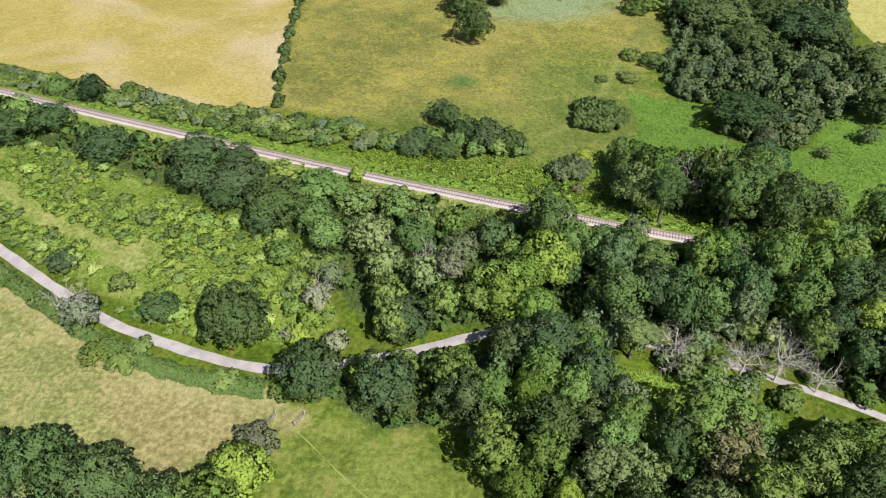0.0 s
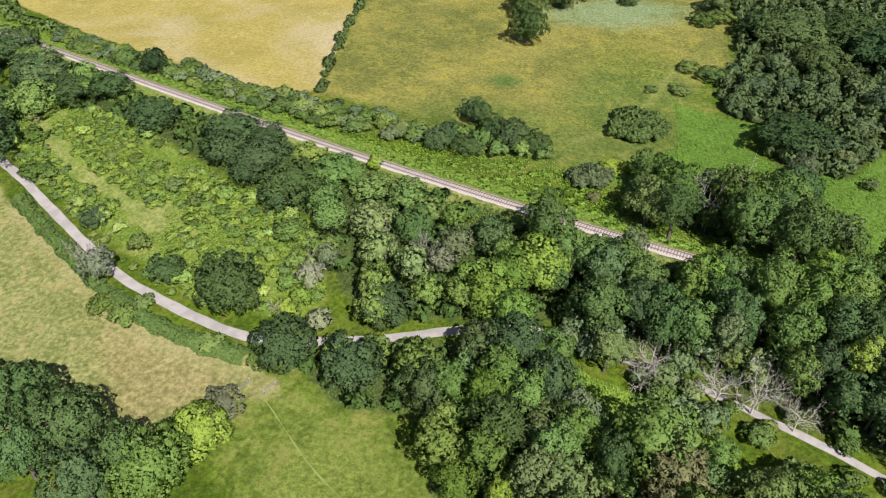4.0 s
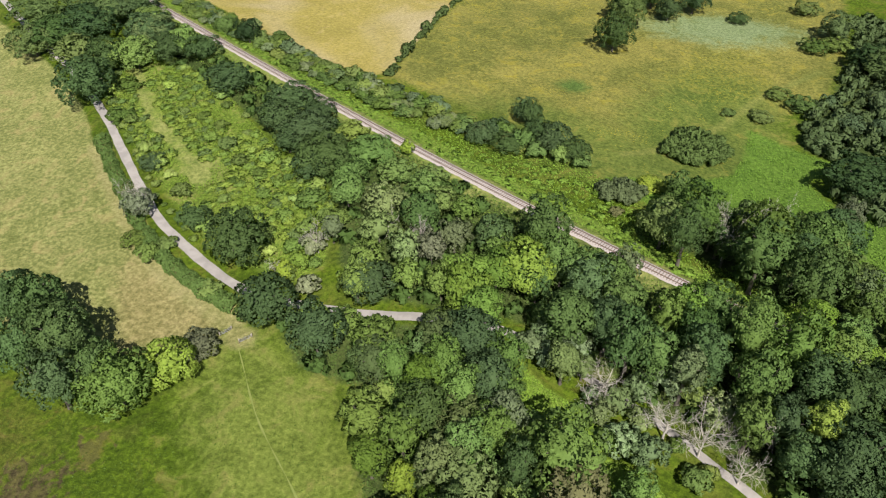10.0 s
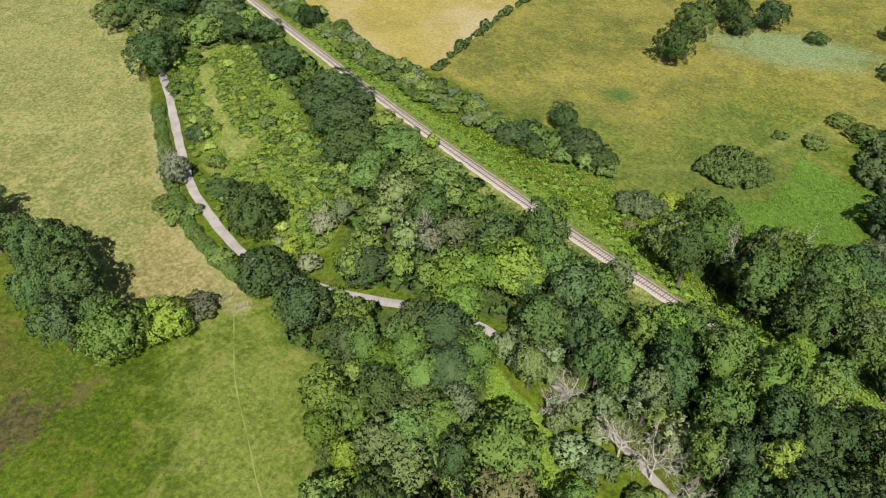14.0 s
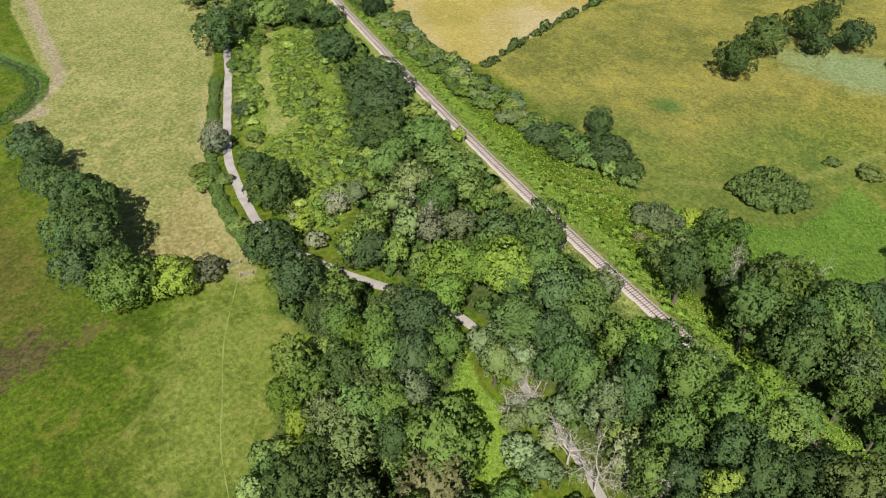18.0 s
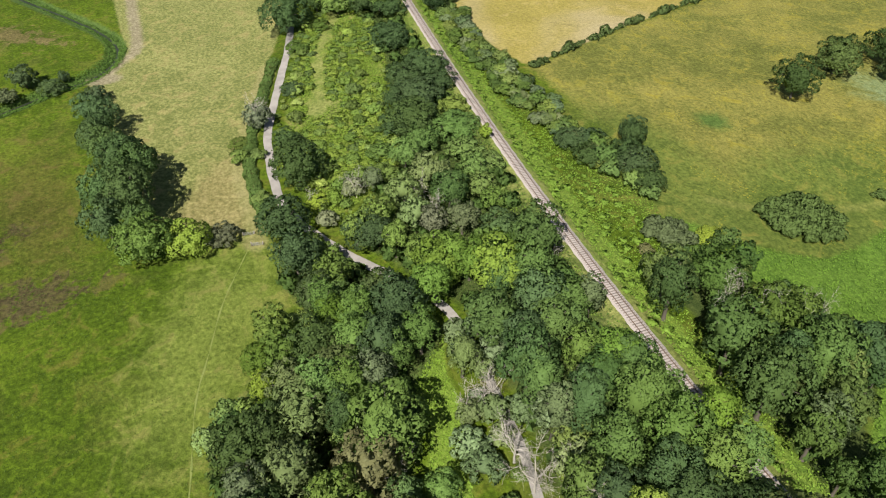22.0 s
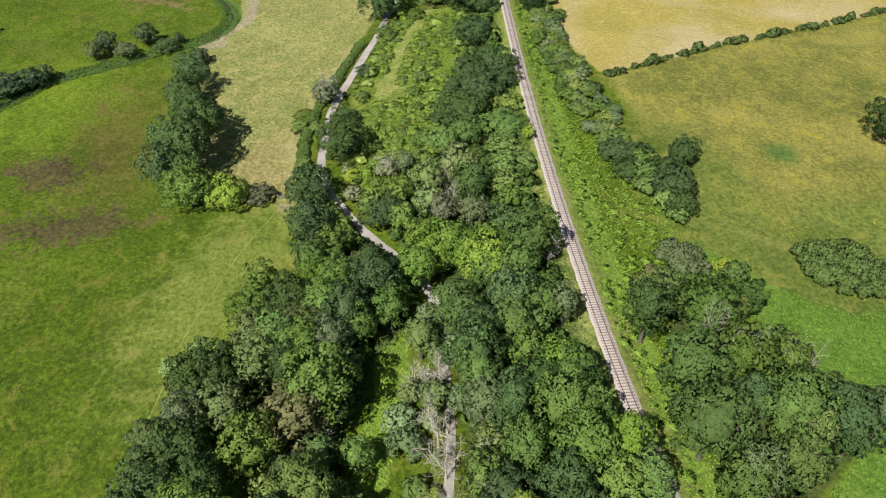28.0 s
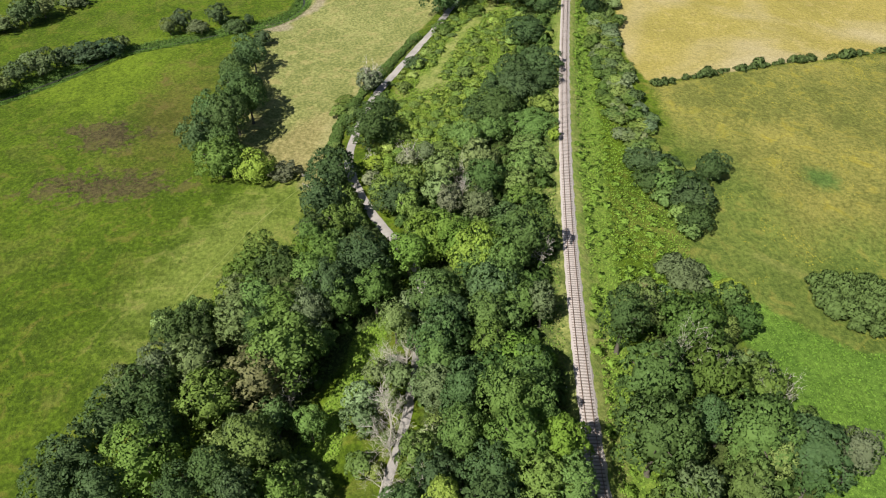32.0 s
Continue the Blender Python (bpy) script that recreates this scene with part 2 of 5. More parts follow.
RAIL_COARSE = [tuple(p) for p in RAIL[::8]]
ROAD_CURVE = dense(ROAD_LINE, 1.0)
ROAD_COARSE = [tuple(p) for p in ROAD_CURVE[::4]]
RIVER_CURVE = dense(RIVER_LINE, 2.0)
RIVER_COARSE = [tuple(p) for p in RIVER_CURVE[::3]]
SOUTH_D, SOUTH_Z = (0, 2.4, 5, 12, 25, 45, 60, 75, 100, 125, 200, 900), (4.9, 4.85, 4, 2, 1, -0.8, -3, -4.2, -5, -6.2, -6.5, -6)
NORTH_D, NORTH_Z = (0, 2.4, 6, 12, 40, 80, 130, 200, 900), (4.9, 4.85, 2.6, 1.3, 0.8, 0, -3, -4, 4)


def smooth_height(x, y):
    d, i = line_distance(x, y, RAIL_COARSE)
    north = y > np.interp(x, RX, RAIL[:, 1])
    z = np.where(north, np.interp(d, NORTH_D, NORTH_Z), np.interp(d, SOUTH_D, SOUTH_Z))
    hollow = 5.5 * np.exp(-((x - 72) / 40) ** 2 - ((y - 215) / 42) ** 2) * np.clip((d - 12) / 22, 0, 1)
    z = np.where(north, z - hollow, z)
    return z + (rail_z(x) - 5.1) * np.exp(-(d / 14) ** 2)


def waves(x, y):
    return 0.25 * np.sin(x * 0.11 + 1.3) * np.sin(y * 0.13) + 0.12 * np.sin(x * 0.37 + y * 0.21) + 0.06 * np.sin(x * 0.9 - y * 0.7)


def height(x, y):
    """The ground's height."""
    x, y = np.asarray(x, float), np.asarray(y, float)
    z = smooth_height(x, y)
    d, _ = line_distance(x, y, RAIL_COARSE)
    z = z + waves(x, y) * np.clip((d - 5) / 10, 0, 1)
    r, i = line_distance(x, y, ROAD_COARSE)
    c = np.array(ROAD_COARSE)
    level = np.interp(i, np.arange(len(c)), smooth_height(c[:, 0], c[:, 1]))
    k = np.clip((r - 3.0) / 3.0, 0, 1)
    z = level * (1 - k) + z * k
    w, _ = line_distance(x, y, RIVER_COARSE)
    return z - 1.3 * np.clip(1 - (w - 1.6) / 2.2, 0, 1)


# ---- mesh helpers ----
def mesh_of(name, verts, faces, material, smooth=False):
    """A mesh from arrays: verts (n, 3) and faces (m, 3) or (m, 4)."""
    verts, faces = np.asarray(verts, np.float32), np.asarray(faces, np.int32)
    me = bpy.data.meshes.new(name)
    me.vertices.add(len(verts))
    me.vertices.foreach_set("co", verts.ravel())
    k = faces.shape[1]
    me.loops.add(faces.size)
    me.loops.foreach_set("vertex_index", faces.ravel())
    me.polygons.add(len(faces))
    me.polygons.foreach_set("loop_start", np.arange(0, faces.size, k, dtype=np.int32))
    if smooth:
        me.polygons.foreach_set("use_smooth", np.ones(len(faces), bool))
    me.materials.append(material)
    me.update(calc_edges=True)
    me.validate()
    return me


def part(name, data, parent, label="", at=(0, 0, 0), scale=(1, 1, 1), colour=None):
    ob = new(name, data)
    ob.parent = parent
    ob.location, ob.scale = at, scale
    if colour:
        ob.color = (*colour, 1.0)
    return tagged(ob, label)


def grid_faces(rows, cols):
    a = np.arange(rows * cols).reshape(rows, cols)
    return np.stack([a[:-1, :-1], a[:-1, 1:], a[1:, 1:], a[1:, :-1]], -1).reshape(-1, 4)


def tube(points, radii, sides=6):
    """Verts and quads of a tapered tube along points."""
    points, radii = np.asarray(points, float), np.asarray(radii, float)
    verts = []
    for i, p in enumerate(points):
        ahead = points[min(i + 1, len(points) - 1)] - points[max(i - 1, 0)]
        ahead = ahead / (np.linalg.norm(ahead) + 1e-9)
        side = np.cross(ahead, (0.31, 0.95, 0.05))
        side /= np.linalg.norm(side) + 1e-9
        up = np.cross(side, ahead)
        a = np.linspace(0, 2 * np.pi, sides, endpoint=False)[:, None]
        verts.append(p + radii[i] * (np.cos(a) * side + np.sin(a) * up))
    n = len(points)
    k = np.arange(n * sides).reshape(n, sides)
    faces = np.stack([k[:-1], np.roll(k, -1, 1)[:-1], np.roll(k, -1, 1)[1:], k[1:]], -1).reshape(-1, 4)
    return np.vstack(verts), faces


def join(pieces):
    """One set of verts and faces out of several."""
    verts, faces, n = [], [], 0
    for v, f in pieces:
        verts.append(v)
        faces.append(np.asarray(f) + n)
        n += len(v)
    return np.vstack(verts), np.vstack(faces)


def box(sx, sy, sz, bevel=0.0):
    """A box with its base at z 0; with a bevel its upper edges are chamfered."""
    x, y, b = sx / 2, sy / 2, bevel
    ring = lambda u, v, z: [(-u, -v, z), (u, -v, z), (u, v, z), (-u, v, z)]
    v = ring(x, y, 0) + ring(x, y, sz - b) + ring(x - b, y - b, sz)
    f = [(0, 3, 2, 1), (8, 9, 10, 11)]
    for k in (0, 4):
        f += [(k + i, k + (i + 1) % 4, k + 4 + (i + 1) % 4, k + 4 + i) for i in range(4)]
    return np.array(v, float), np.array(f)


def leaves(rng, centre, normal, size, stretch=1.3):
    """Verts and quads of leafy sprays: an uneven, slightly bent patch at each centre, facing normal."""
    n = len(centre)
    normal = normal / (np.linalg.norm(normal, axis=1, keepdims=True) + 1e-9)
    other = rng.normal(size=(n, 3))
    a = np.cross(normal, other)
    a /= np.linalg.norm(a, axis=1, keepdims=True) + 1e-9
    b = np.cross(normal, a)
    s = (size * rng.uniform(0.55, 1.35, n))[:, None]
    k = lambda lo, hi: rng.uniform(lo, hi, (n, 1))
    v = np.stack([centre - a * s * k(0.4, 0.8) * stretch + normal * s * k(-0.25, 0.1),
                  centre - b * s * k(0.3, 0.7) + normal * s * k(-0.1, 0.2),
                  centre + a * s * k(0.4, 0.8) * stretch + normal * s * k(-0.25, 0.1),
                  centre + b * s * k(0.3, 0.7) + normal * s * k(-0.1, 0.2)], 1)
    return v.reshape(-1, 3), np.arange(4 * n).reshape(n, 4)


def lump(rng, radius, rows=7, cols=10):
    """A closed rough ball, the shaded inside of a crown."""
    th = np.linspace(0.05, np.pi - 0.05, rows)[:, None]
    ph = np.linspace(0, 2 * np.pi, cols, endpoint=False)[None, :]
    d = np.stack([np.sin(th) * np.cos(ph), np.sin(th) * np.sin(ph), np.cos(th) * np.ones_like(ph)], -1)
    v = (d * radius * rng.uniform(0.8, 1.1, (rows, cols, 1))).reshape(-1, 3)
    k = np.arange(rows * cols).reshape(rows, cols)
    f = np.stack([k[:-1], k[1:], np.roll(k, -1, 1)[1:], np.roll(k, -1, 1)[:-1]], -1).reshape(-1, 4)
    return v, f


SHAPES, ROUNDING = {}, {}
ROUGHNESS = 0.3


def crown_mesh(name, seed, lobes, count, size, lobe=0.36, spread=0.66, jitter=0.45, flat_base=0.45, stretch=1.3, core=0.6, rings=(7, 10), tall=1.0):
    """A crown of radius about 1 and half height tall: boughs set round a centre, each one a dome of leafy sprays."""
    rng = np.random.default_rng(seed)
    i = np.arange(lobes)
    z = 1 - (1 + flat_base) * (i + 0.5) / lobes
    ph = i * 2.39996 + rng.uniform(0, 6.28) + rng.normal(0, 0.25, lobes)
    r = np.sqrt(np.clip(1 - z * z, 0, 1))
    d = np.stack([r * np.cos(ph), r * np.sin(ph), z], 1)
    c = d * spread * rng.uniform(0.72, 1.22, (lobes, 1)) * np.array([1, 1, tall])
    rad = lobe * rng.uniform(0.5, 1.5, lobes)
    pick = rng.choice(lobes, count * 3, p=rad ** 2 / (rad ** 2).sum())
    n = rng.normal(size=(count * 3, 3)) + d[pick] * 1.1 + np.array([0, 0, 0.35])
    n /= np.linalg.norm(n, axis=1, keepdims=True)
    p = c[pick] + n * (rad[pick] * rng.uniform(0.76, 1.12, count * 3))[:, None]
    keep = np.ones(len(p), bool)
    keep &= n[:, 2] > -0.3
    for j in range(lobes):
        keep &= (np.linalg.norm(p - c[j], axis=1) > rad[j] * 0.74) | (pick == j)
    p, n, out = p[keep][:count], n[keep][:count], d[pick][keep][:count]
    v, f = leaves(rng, p, n + rng.normal(0, jitter, n.shape), size, stretch)
    inner, inner_f = lump(rng, core, *rings)
    inner[:, 2] *= tall
    SHAPES[name] = SHAPES.get(name, []) + [join([(v, f), (inner, inner_f)])]
    me = mesh_of(name, *SHAPES[name][-1], LEAF, True)
    # the sprays of one bough share its rounding
    soft = np.repeat(n * 0.8 + out * 0.3 + rng.normal(0, ROUGHNESS, n.shape), 4, 0)
    soft = np.vstack([soft / np.linalg.norm(soft, axis=1, keepdims=True), inner / np.linalg.norm(inner, axis=1, keepdims=True)])
    ROUNDING[name] = ROUNDING.get(name, []) + [soft]
    me.normals_split_custom_set_from_vertices(soft.tolist())
    return me


def boughs_mesh(name, seed, count=5, reach=0.75, thick=0.05):
    rng = np.random.default_rng(seed)
    out = []
    for i in range(count):
        a = i * 2.4 + rng.uniform(-0.3, 0.3)
        e = rng.uniform(0.1, 0.9)
        tip = np.array([math.cos(a) * reach * math.cos(e), math.sin(a) * reach * math.cos(e), reach * math.sin(e)])
        mid = tip * 0.5 + rng.normal(0, 0.06, 3)
        out.append(tube([(0, 0, -0.55), tuple(mid * 0.55 + np.array([0, 0, -0.2])), tuple(mid), tuple(tip)], [thick, thick * 0.8, thick * 0.55, thick * 0.2], 4))
    return mesh_of(name, *join(out), BARK, True)


def trunk_mesh(name, seed):
    rng = np.random.default_rng(seed)
    h = np.array([-0.06, 0.0, 0.08, 0.3, 0.6, 0.85, 1.0])
    r = np.array([1.7, 1.5, 1.1, 0.95, 0.85, 0.75, 0.6])
    pts = np.stack([rng.normal(0, 0.12, 7), rng.normal(0, 0.12, 7), h], 1)
    pts[:2, :2] = 0
    v, f = tube(np.zeros((7, 3)) + np.stack([pts[:, 0] * 0, pts[:, 1] * 0, h], 1), r, 8)
    v[:, :2] += np.repeat(pts[:, :2], 8, 0)
    return mesh_of(name, v, f, BARK, True)


# ---- ground ----
def spaced(lo, hi, step, far_lo, far_hi):
    inner = np.arange(lo, hi + step, step)
    grow = np.cumsum(step * 1.25 ** np.arange(1, 40))
    low, high = lo - grow[grow < far_lo], inner[-1] + grow[grow < far_hi]
    return np.concatenate([low[::-1], inner, high])


GX, GY = spaced(-300, 190, 1.9, 3500, 3500), spaced(-60, 350, 1.9, 3500, 3500)
gx, gy = np.meshgrid(GX, GY)
px, py = gx.ravel(), gy.ravel()
pz = height(px, py)
ground = tagged(new("ground", mesh_of("ground", np.stack([px, py, pz], 1), grid_faces(len(GY), len(GX)), ROAD, True)),
                "rolling summer farmland of meadows, crop and rough grass", "ground", kind="structure")


def sheet_height(x, y):
    """The ground sheet's height at points, read between its grid points."""
    x, y, z = np.asarray(x, float), np.asarray(y, float), pz.reshape(len(GY), len(GX))
    i, j = np.clip(np.searchsorted(GX, x) - 1, 0, len(GX) - 2), np.clip(np.searchsorted(GY, y) - 1, 0, len(GY) - 2)
    u, v = (x - GX[i]) / (GX[i + 1] - GX[i]), (y - GY[j]) / (GY[j + 1] - GY[j])
    return (z[j, i] * (1 - u) + z[j, i + 1] * u) * (1 - v) + (z[j + 1, i] * (1 - u) + z[j + 1, i + 1] * u) * v


def height_at(x, y):
    return float(sheet_height(x, y))


def ellipse(cx, cy, rx, ry, turn=0.0):
    c, s = math.cos(radians(turn)), math.sin(radians(turn))
    u, v = ((px - cx) * c + (py - cy) * s) / rx, (-(px - cx) * s + (py - cy) * c) / ry
    return (1 - np.hypot(u, v)) * min(rx, ry)


def band(line, half):
    return half - line_distance(px, py, [tuple(p) for p in dense(line, 3.0)])[0]


d_rail = line_distance(px, py, RAIL_COARSE)[0]
d_river = line_distance(px, py, RIVER_COARSE)[0]
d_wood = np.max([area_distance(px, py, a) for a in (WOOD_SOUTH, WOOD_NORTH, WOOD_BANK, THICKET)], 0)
ZONES = {
    "crop": area_distance(px, py, CROP), "flowers": area_distance(px, py, FLOWERS), "mown": area_distance(px, py, MOWN),
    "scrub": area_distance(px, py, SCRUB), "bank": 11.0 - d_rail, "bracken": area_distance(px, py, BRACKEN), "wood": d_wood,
    "glade": area_distance(px, py, GLADE), "stubble": area_distance(px, py, STUBBLE),
    "brown": np.maximum(ellipse(-79, 24, 13, 8, 70), ellipse(-48, 27, 18, 7, 80)), "rust": ellipse(-221, 63, 22, 7, 35),
    "rush": 4.0 - d_river, "gold": ellipse(55, 267, 17, 23, -20), "track": band([(86, 281), (68, 254), (56, 226), (44, 205), (32, 191)], 1.0), "pool": ellipse(6.8, 227.8, 5.5, 4.5), "damp": np.maximum(ellipse(24, 190, 48, 17, -12), ellipse(52, 222, 24, 44, -8)), "reed": ellipse(48, 306, 28, 15, 15), "pale": ellipse(-6, 64, 36, 15, -38),
     "dry": np.max([band(RIDE_LINE, 1.5), band(VERGE_LINE, 2.6), 1.4 - np.abs(d_rail - 3.0), ellipse(*CLEARING, 10, 6, -35)], 0),
    "sand": np.maximum(band(SAND_LINE, 2.4), ellipse(-154, 84, 7, 5, 40)),
    "tan": np.minimum(ellipse(-50, 84, 26, 11, -35), area_distance(px, py, MOWN)), "olive": ellipse(-86, 44, 38, 13, -6), "bright": ellipse(-126, 26, 32, 28, 20),
    "worn": np.maximum(-line_distance(px - 1.5, py + 3.0, [tuple(p) for p in dense(ROADSIDE_LINE, 3.0)])[0] + 3.0, ellipse(-31, 86, 4, 3)),
}
for key, value in ZONES.items():
    a = ground.data.attributes.new(key, "FLOAT", "POINT")
    a.data.foreach_set("value", np.clip(value, -12, 12).astype(np.float32))


def ground_material():
    m = Nodes("farmland")
    p = m.place()
    big, mid, small, fine = m.noise(p, 0.03, 4.0, 0.6, 0.6), m.noise(p, 0.16, 4.0, 0.65, 0.8), m.noise(p, 0.9, 4.0, 0.7), m.noise(p, 4.5, 3.0, 0.7)
    edge = m.math("SUBTRACT", m.noise(p, 0.5, 3.0, 0.7), 0.5)

    def shade(dark, light, extra=None, big_w=0.35, mid_w=0.35, small_w=0.5):
        """Two colours mixed by three sizes of patches."""
        v = m.math("ADD", m.math("MULTIPLY", big, big_w), m.math("ADD", m.math("MULTIPLY", mid, mid_w), m.math("MULTIPLY", small, small_w)))
        half = (big_w + mid_w + small_w) / 2
        c = m.mix(m.ramp(v, half - 0.16, half + 0.16), dark, light)
        if extra:
            c = m.mix(m.ramp(mid, 0.52, 0.7), c, extra)
        return c

    ragged = m.math("SUBTRACT", mid, 0.5)

    def zone(name, colour, below, soft=0.6, rough=2.5, tear=0.0):
        d = m.tree.nodes.new("ShaderNodeAttribute")
        d.attribute_name = name
        k = m.math("ADD", d.outputs["Fac"], m.math("MULTIPLY", edge, rough))
        if tear:
            k = m.math("ADD", k, m.math("MULTIPLY", ragged, tear))
        return m.mix(m.ramp(k, -soft, soft), below, colour)

    c = shade((0.053, 0.091, 0.007), (0.128, 0.195, 0.013), (0.148, 0.155, 0.024))
    c = m.mix(m.math("MULTIPLY", m.ramp(m.noise(p, 0.05, 4.0, 0.65, 1.0), 0.5, 0.64), 0.7), c, shade((0.085, 0.112, 0.016), (0.16, 0.186, 0.03)))
    c = zone("pale", shade((0.12, 0.165, 0.025), (0.215, 0.265, 0.05), (0.23, 0.24, 0.06)), c, 8.0, 8.0, 26.0)
    c = zone("flowers", m.mix(m.ramp(big, 0.4, 0.68), shade((0.135, 0.152, 0.032), (0.262, 0.258, 0.062), (0.30, 0.275, 0.048)), shade((0.195, 0.19, 0.043), (0.33, 0.302, 0.075), (0.37, 0.315, 0.045))), c, 3.0, 7.0, 8.0)
    c = zone("damp", shade((0.09, 0.138, 0.025), (0.19, 0.228, 0.046), (0.235, 0.235, 0.05)), c, 9.0, 8.0, 30.0)
    c = zone("flowers", m.mix(m.math("MULTIPLY", m.ramp(m.noise(p, 1.7, 3.0, 0.7), 0.56, 0.68), m.ramp(m.noise(p, 0.07, 3.0, 0.6, 1.0), 0.5, 0.66)), c, (0.52, 0.45, 0.05)), c, 2.0, 5.0)
    c = zone("gold", m.mix(m.math("MULTIPLY", m.ramp(m.noise(p, 0.8, 3.0, 0.7), 0.45, 0.66), 0.55), c, (0.36, 0.335, 0.045)), c, 4.0, 8.0, 20.0)
    c = zone("track", shade((0.17, 0.2, 0.045), (0.27, 0.28, 0.075)), c, 1.5, 2.0)
    c = zone("reed", shade((0.19, 0.26, 0.10), (0.28, 0.34, 0.16)), c, 7.0, 14.0, 30.0)
    c = zone("crop", m.mix(m.ramp(m.noise(p, 0.012, 3.0, 0.5, 1.2), 0.5, 0.72), shade((0.35, 0.30, 0.075), (0.44, 0.365, 0.10), (0.46, 0.375, 0.13), 0.6, 0.35, 0.12), (0.50, 0.42, 0.22)), c, 0.8, 2.0)
    c = zone("stubble", shade((0.38, 0.36, 0.10), (0.46, 0.44, 0.14)), c)
    c = zone("mown", shade((0.185, 0.212, 0.058), (0.335, 0.338, 0.118), (0.37, 0.325, 0.125), 0.3, 0.4, 0.75), c, 0.8)
    c = zone("tan", shade((0.235, 0.215, 0.075), (0.375, 0.33, 0.135), (0.40, 0.335, 0.145), 0.3, 0.4, 0.75), c, 4.0, 3.0, 7.0)
    c = zone("bright", shade((0.09, 0.14, 0.011), (0.18, 0.255, 0.02)), c, 10.0, 8.0, 26.0)
    c = zone("olive", shade((0.075, 0.085, 0.014), (0.145, 0.155, 0.027), (0.155, 0.135, 0.035)), c, 8.0, 8.0, 30.0)
    c = zone("brown", shade((0.05, 0.042, 0.02), (0.125, 0.105, 0.042), (0.12, 0.12, 0.03)), c, 2.5, 22.0, 30.0)
    c = zone("rust", shade((0.12, 0.11, 0.035), (0.23, 0.19, 0.075)), c, 3.0, 16.0, 34.0)
    c = zone("scrub", shade((0.13, 0.21, 0.03), (0.25, 0.31, 0.055), (0.34, 0.33, 0.11)), c, 1.5, 4.0)
    c = zone("bracken", shade((0.095, 0.18, 0.025), (0.165, 0.275, 0.04)), c, 1.5, 5.0)
    c = zone("bank", shade((0.14, 0.235, 0.034), (0.25, 0.335, 0.055)), c, 1.5, 5.0)
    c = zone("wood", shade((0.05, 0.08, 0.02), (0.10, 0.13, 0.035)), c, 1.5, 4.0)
    c = zone("glade", shade((0.16, 0.25, 0.04), (0.24, 0.34, 0.05)), c, 0.8, 3.0)
    c = zone("rush", shade((0.07, 0.13, 0.03), (0.12, 0.19, 0.045)), c, 1.0, 3.0)
    c = zone("pool", shade((0.085, 0.15, 0.03), (0.135, 0.2, 0.045)), c, 2.5, 6.0)
    c = zone("dry", shade((0.18, 0.235, 0.05), (0.325, 0.335, 0.105)), c, 1.5, 5.0, 7.0)
    c = zone("worn", shade((0.27, 0.27, 0.09), (0.38, 0.34, 0.15)), c, 1.5, 3.0)
    c = zone("sand", shade((0.28, 0.245, 0.14), (0.41, 0.36, 0.23)), c, 1.5, 4.0)
    speck = m.math("ADD", -0.12, m.math("ADD", m.math("MULTIPLY", fine, 0.76), m.math("MULTIPLY", small, 0.94)))
    c = m.mix(1.0, c, m.node("ShaderNodeCombineColor", Red=speck, Green=speck, Blue=speck).outputs[0], "MULTIPLY")
    relief = m.math("ADD", m.math("MULTIPLY", small, 1.0), m.math("MULTIPLY", fine, 0.35))
    return m.finish(c, 0.95, relief, 0.6, 0.5, 0.0, 0.1)


ground.data.materials.clear()
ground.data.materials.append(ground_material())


# ---- road, railway, river ----
def ribbon(curve, half, lift, crown=0.0, cols=5):
    """A strip along a curve, on the ground."""
    t = np.gradient(curve, axis=0)
    t /= np.linalg.norm(t, axis=1, keepdims=True)
    n = np.stack([-t[:, 1], t[:, 0]], 1)
    u = np.linspace(-1, 1, cols)
    level = smooth_height(curve[:, 0], curve[:, 1])
    v = []
    for i in range(len(curve)):
        wide = half(curve[i, 0]) if callable(half) else half
        for k in u:
            q = curve[i] + n[i] * wide * k * (1 + 0.05 * math.sin(i * 0.7 + k) + 0.05 * math.sin(i * 0.23))
            v.append((q[0], q[1], level[i] + lift + crown * (1 - k * k)))
    return np.array(v), grid_faces(len(curve), cols)


tagged(new("road", mesh_of("road", *ribbon(ROAD_CURVE, lambda x: float(np.interp(x, (8, 34), (1.35, 0.95))), 0.07, 0.05), ROAD, True)), "narrow pale worn tarmac lane between hedges and trees", "road", kind="structure")
river_v, river_f = ribbon(RIVER_CURVE, 0.55, -0.75)
river_v[:, 2] = -7.1
tagged(new("river", mesh_of("river", river_v, river_f, WATER, True)), "narrow dark river with reedy banks", "river", kind="structure")

path_curve = dense(PATH_LINE, 1.0)
path_curve[:, 0] += 0.5 * np.sin(np.arange(len(path_curve)) * 0.21)
path_v, path_f = ribbon(path_curve, lambda x: 0.13 + 0.07 * math.sin(x * 0.9) + 0.05 * math.sin(x * 0.31), 0.0, 0.0, 3)
path_v[:, 2] = sheet_height(path_v[:, 0], path_v[:, 1]) + 0.06
tagged(new("footpath", mesh_of("footpath", path_v, path_f, plain_material("trodden_grass", (0.125, 0.17, 0.03), (0.26, 0.28, 0.085), 0.95, 0.0, 0.3), True)), "faint trodden footpath across the meadow", "footpath", kind="structure")

railway = tagged(new("railway_track"), "single railway track with rusty rails on pale stone ballast", "railway track")
keep = (RX > -330) & (RX < 240)
line = dense([tuple(p) for p in RAIL[keep][::4]], 0.7)
step = np.gradient(line, axis=0)
step /= np.linalg.norm(step, axis=1, keepdims=True)
across = np.stack([-step[:, 1], step[:, 0]], 1)
line_z = rail_z(line[:, 0])


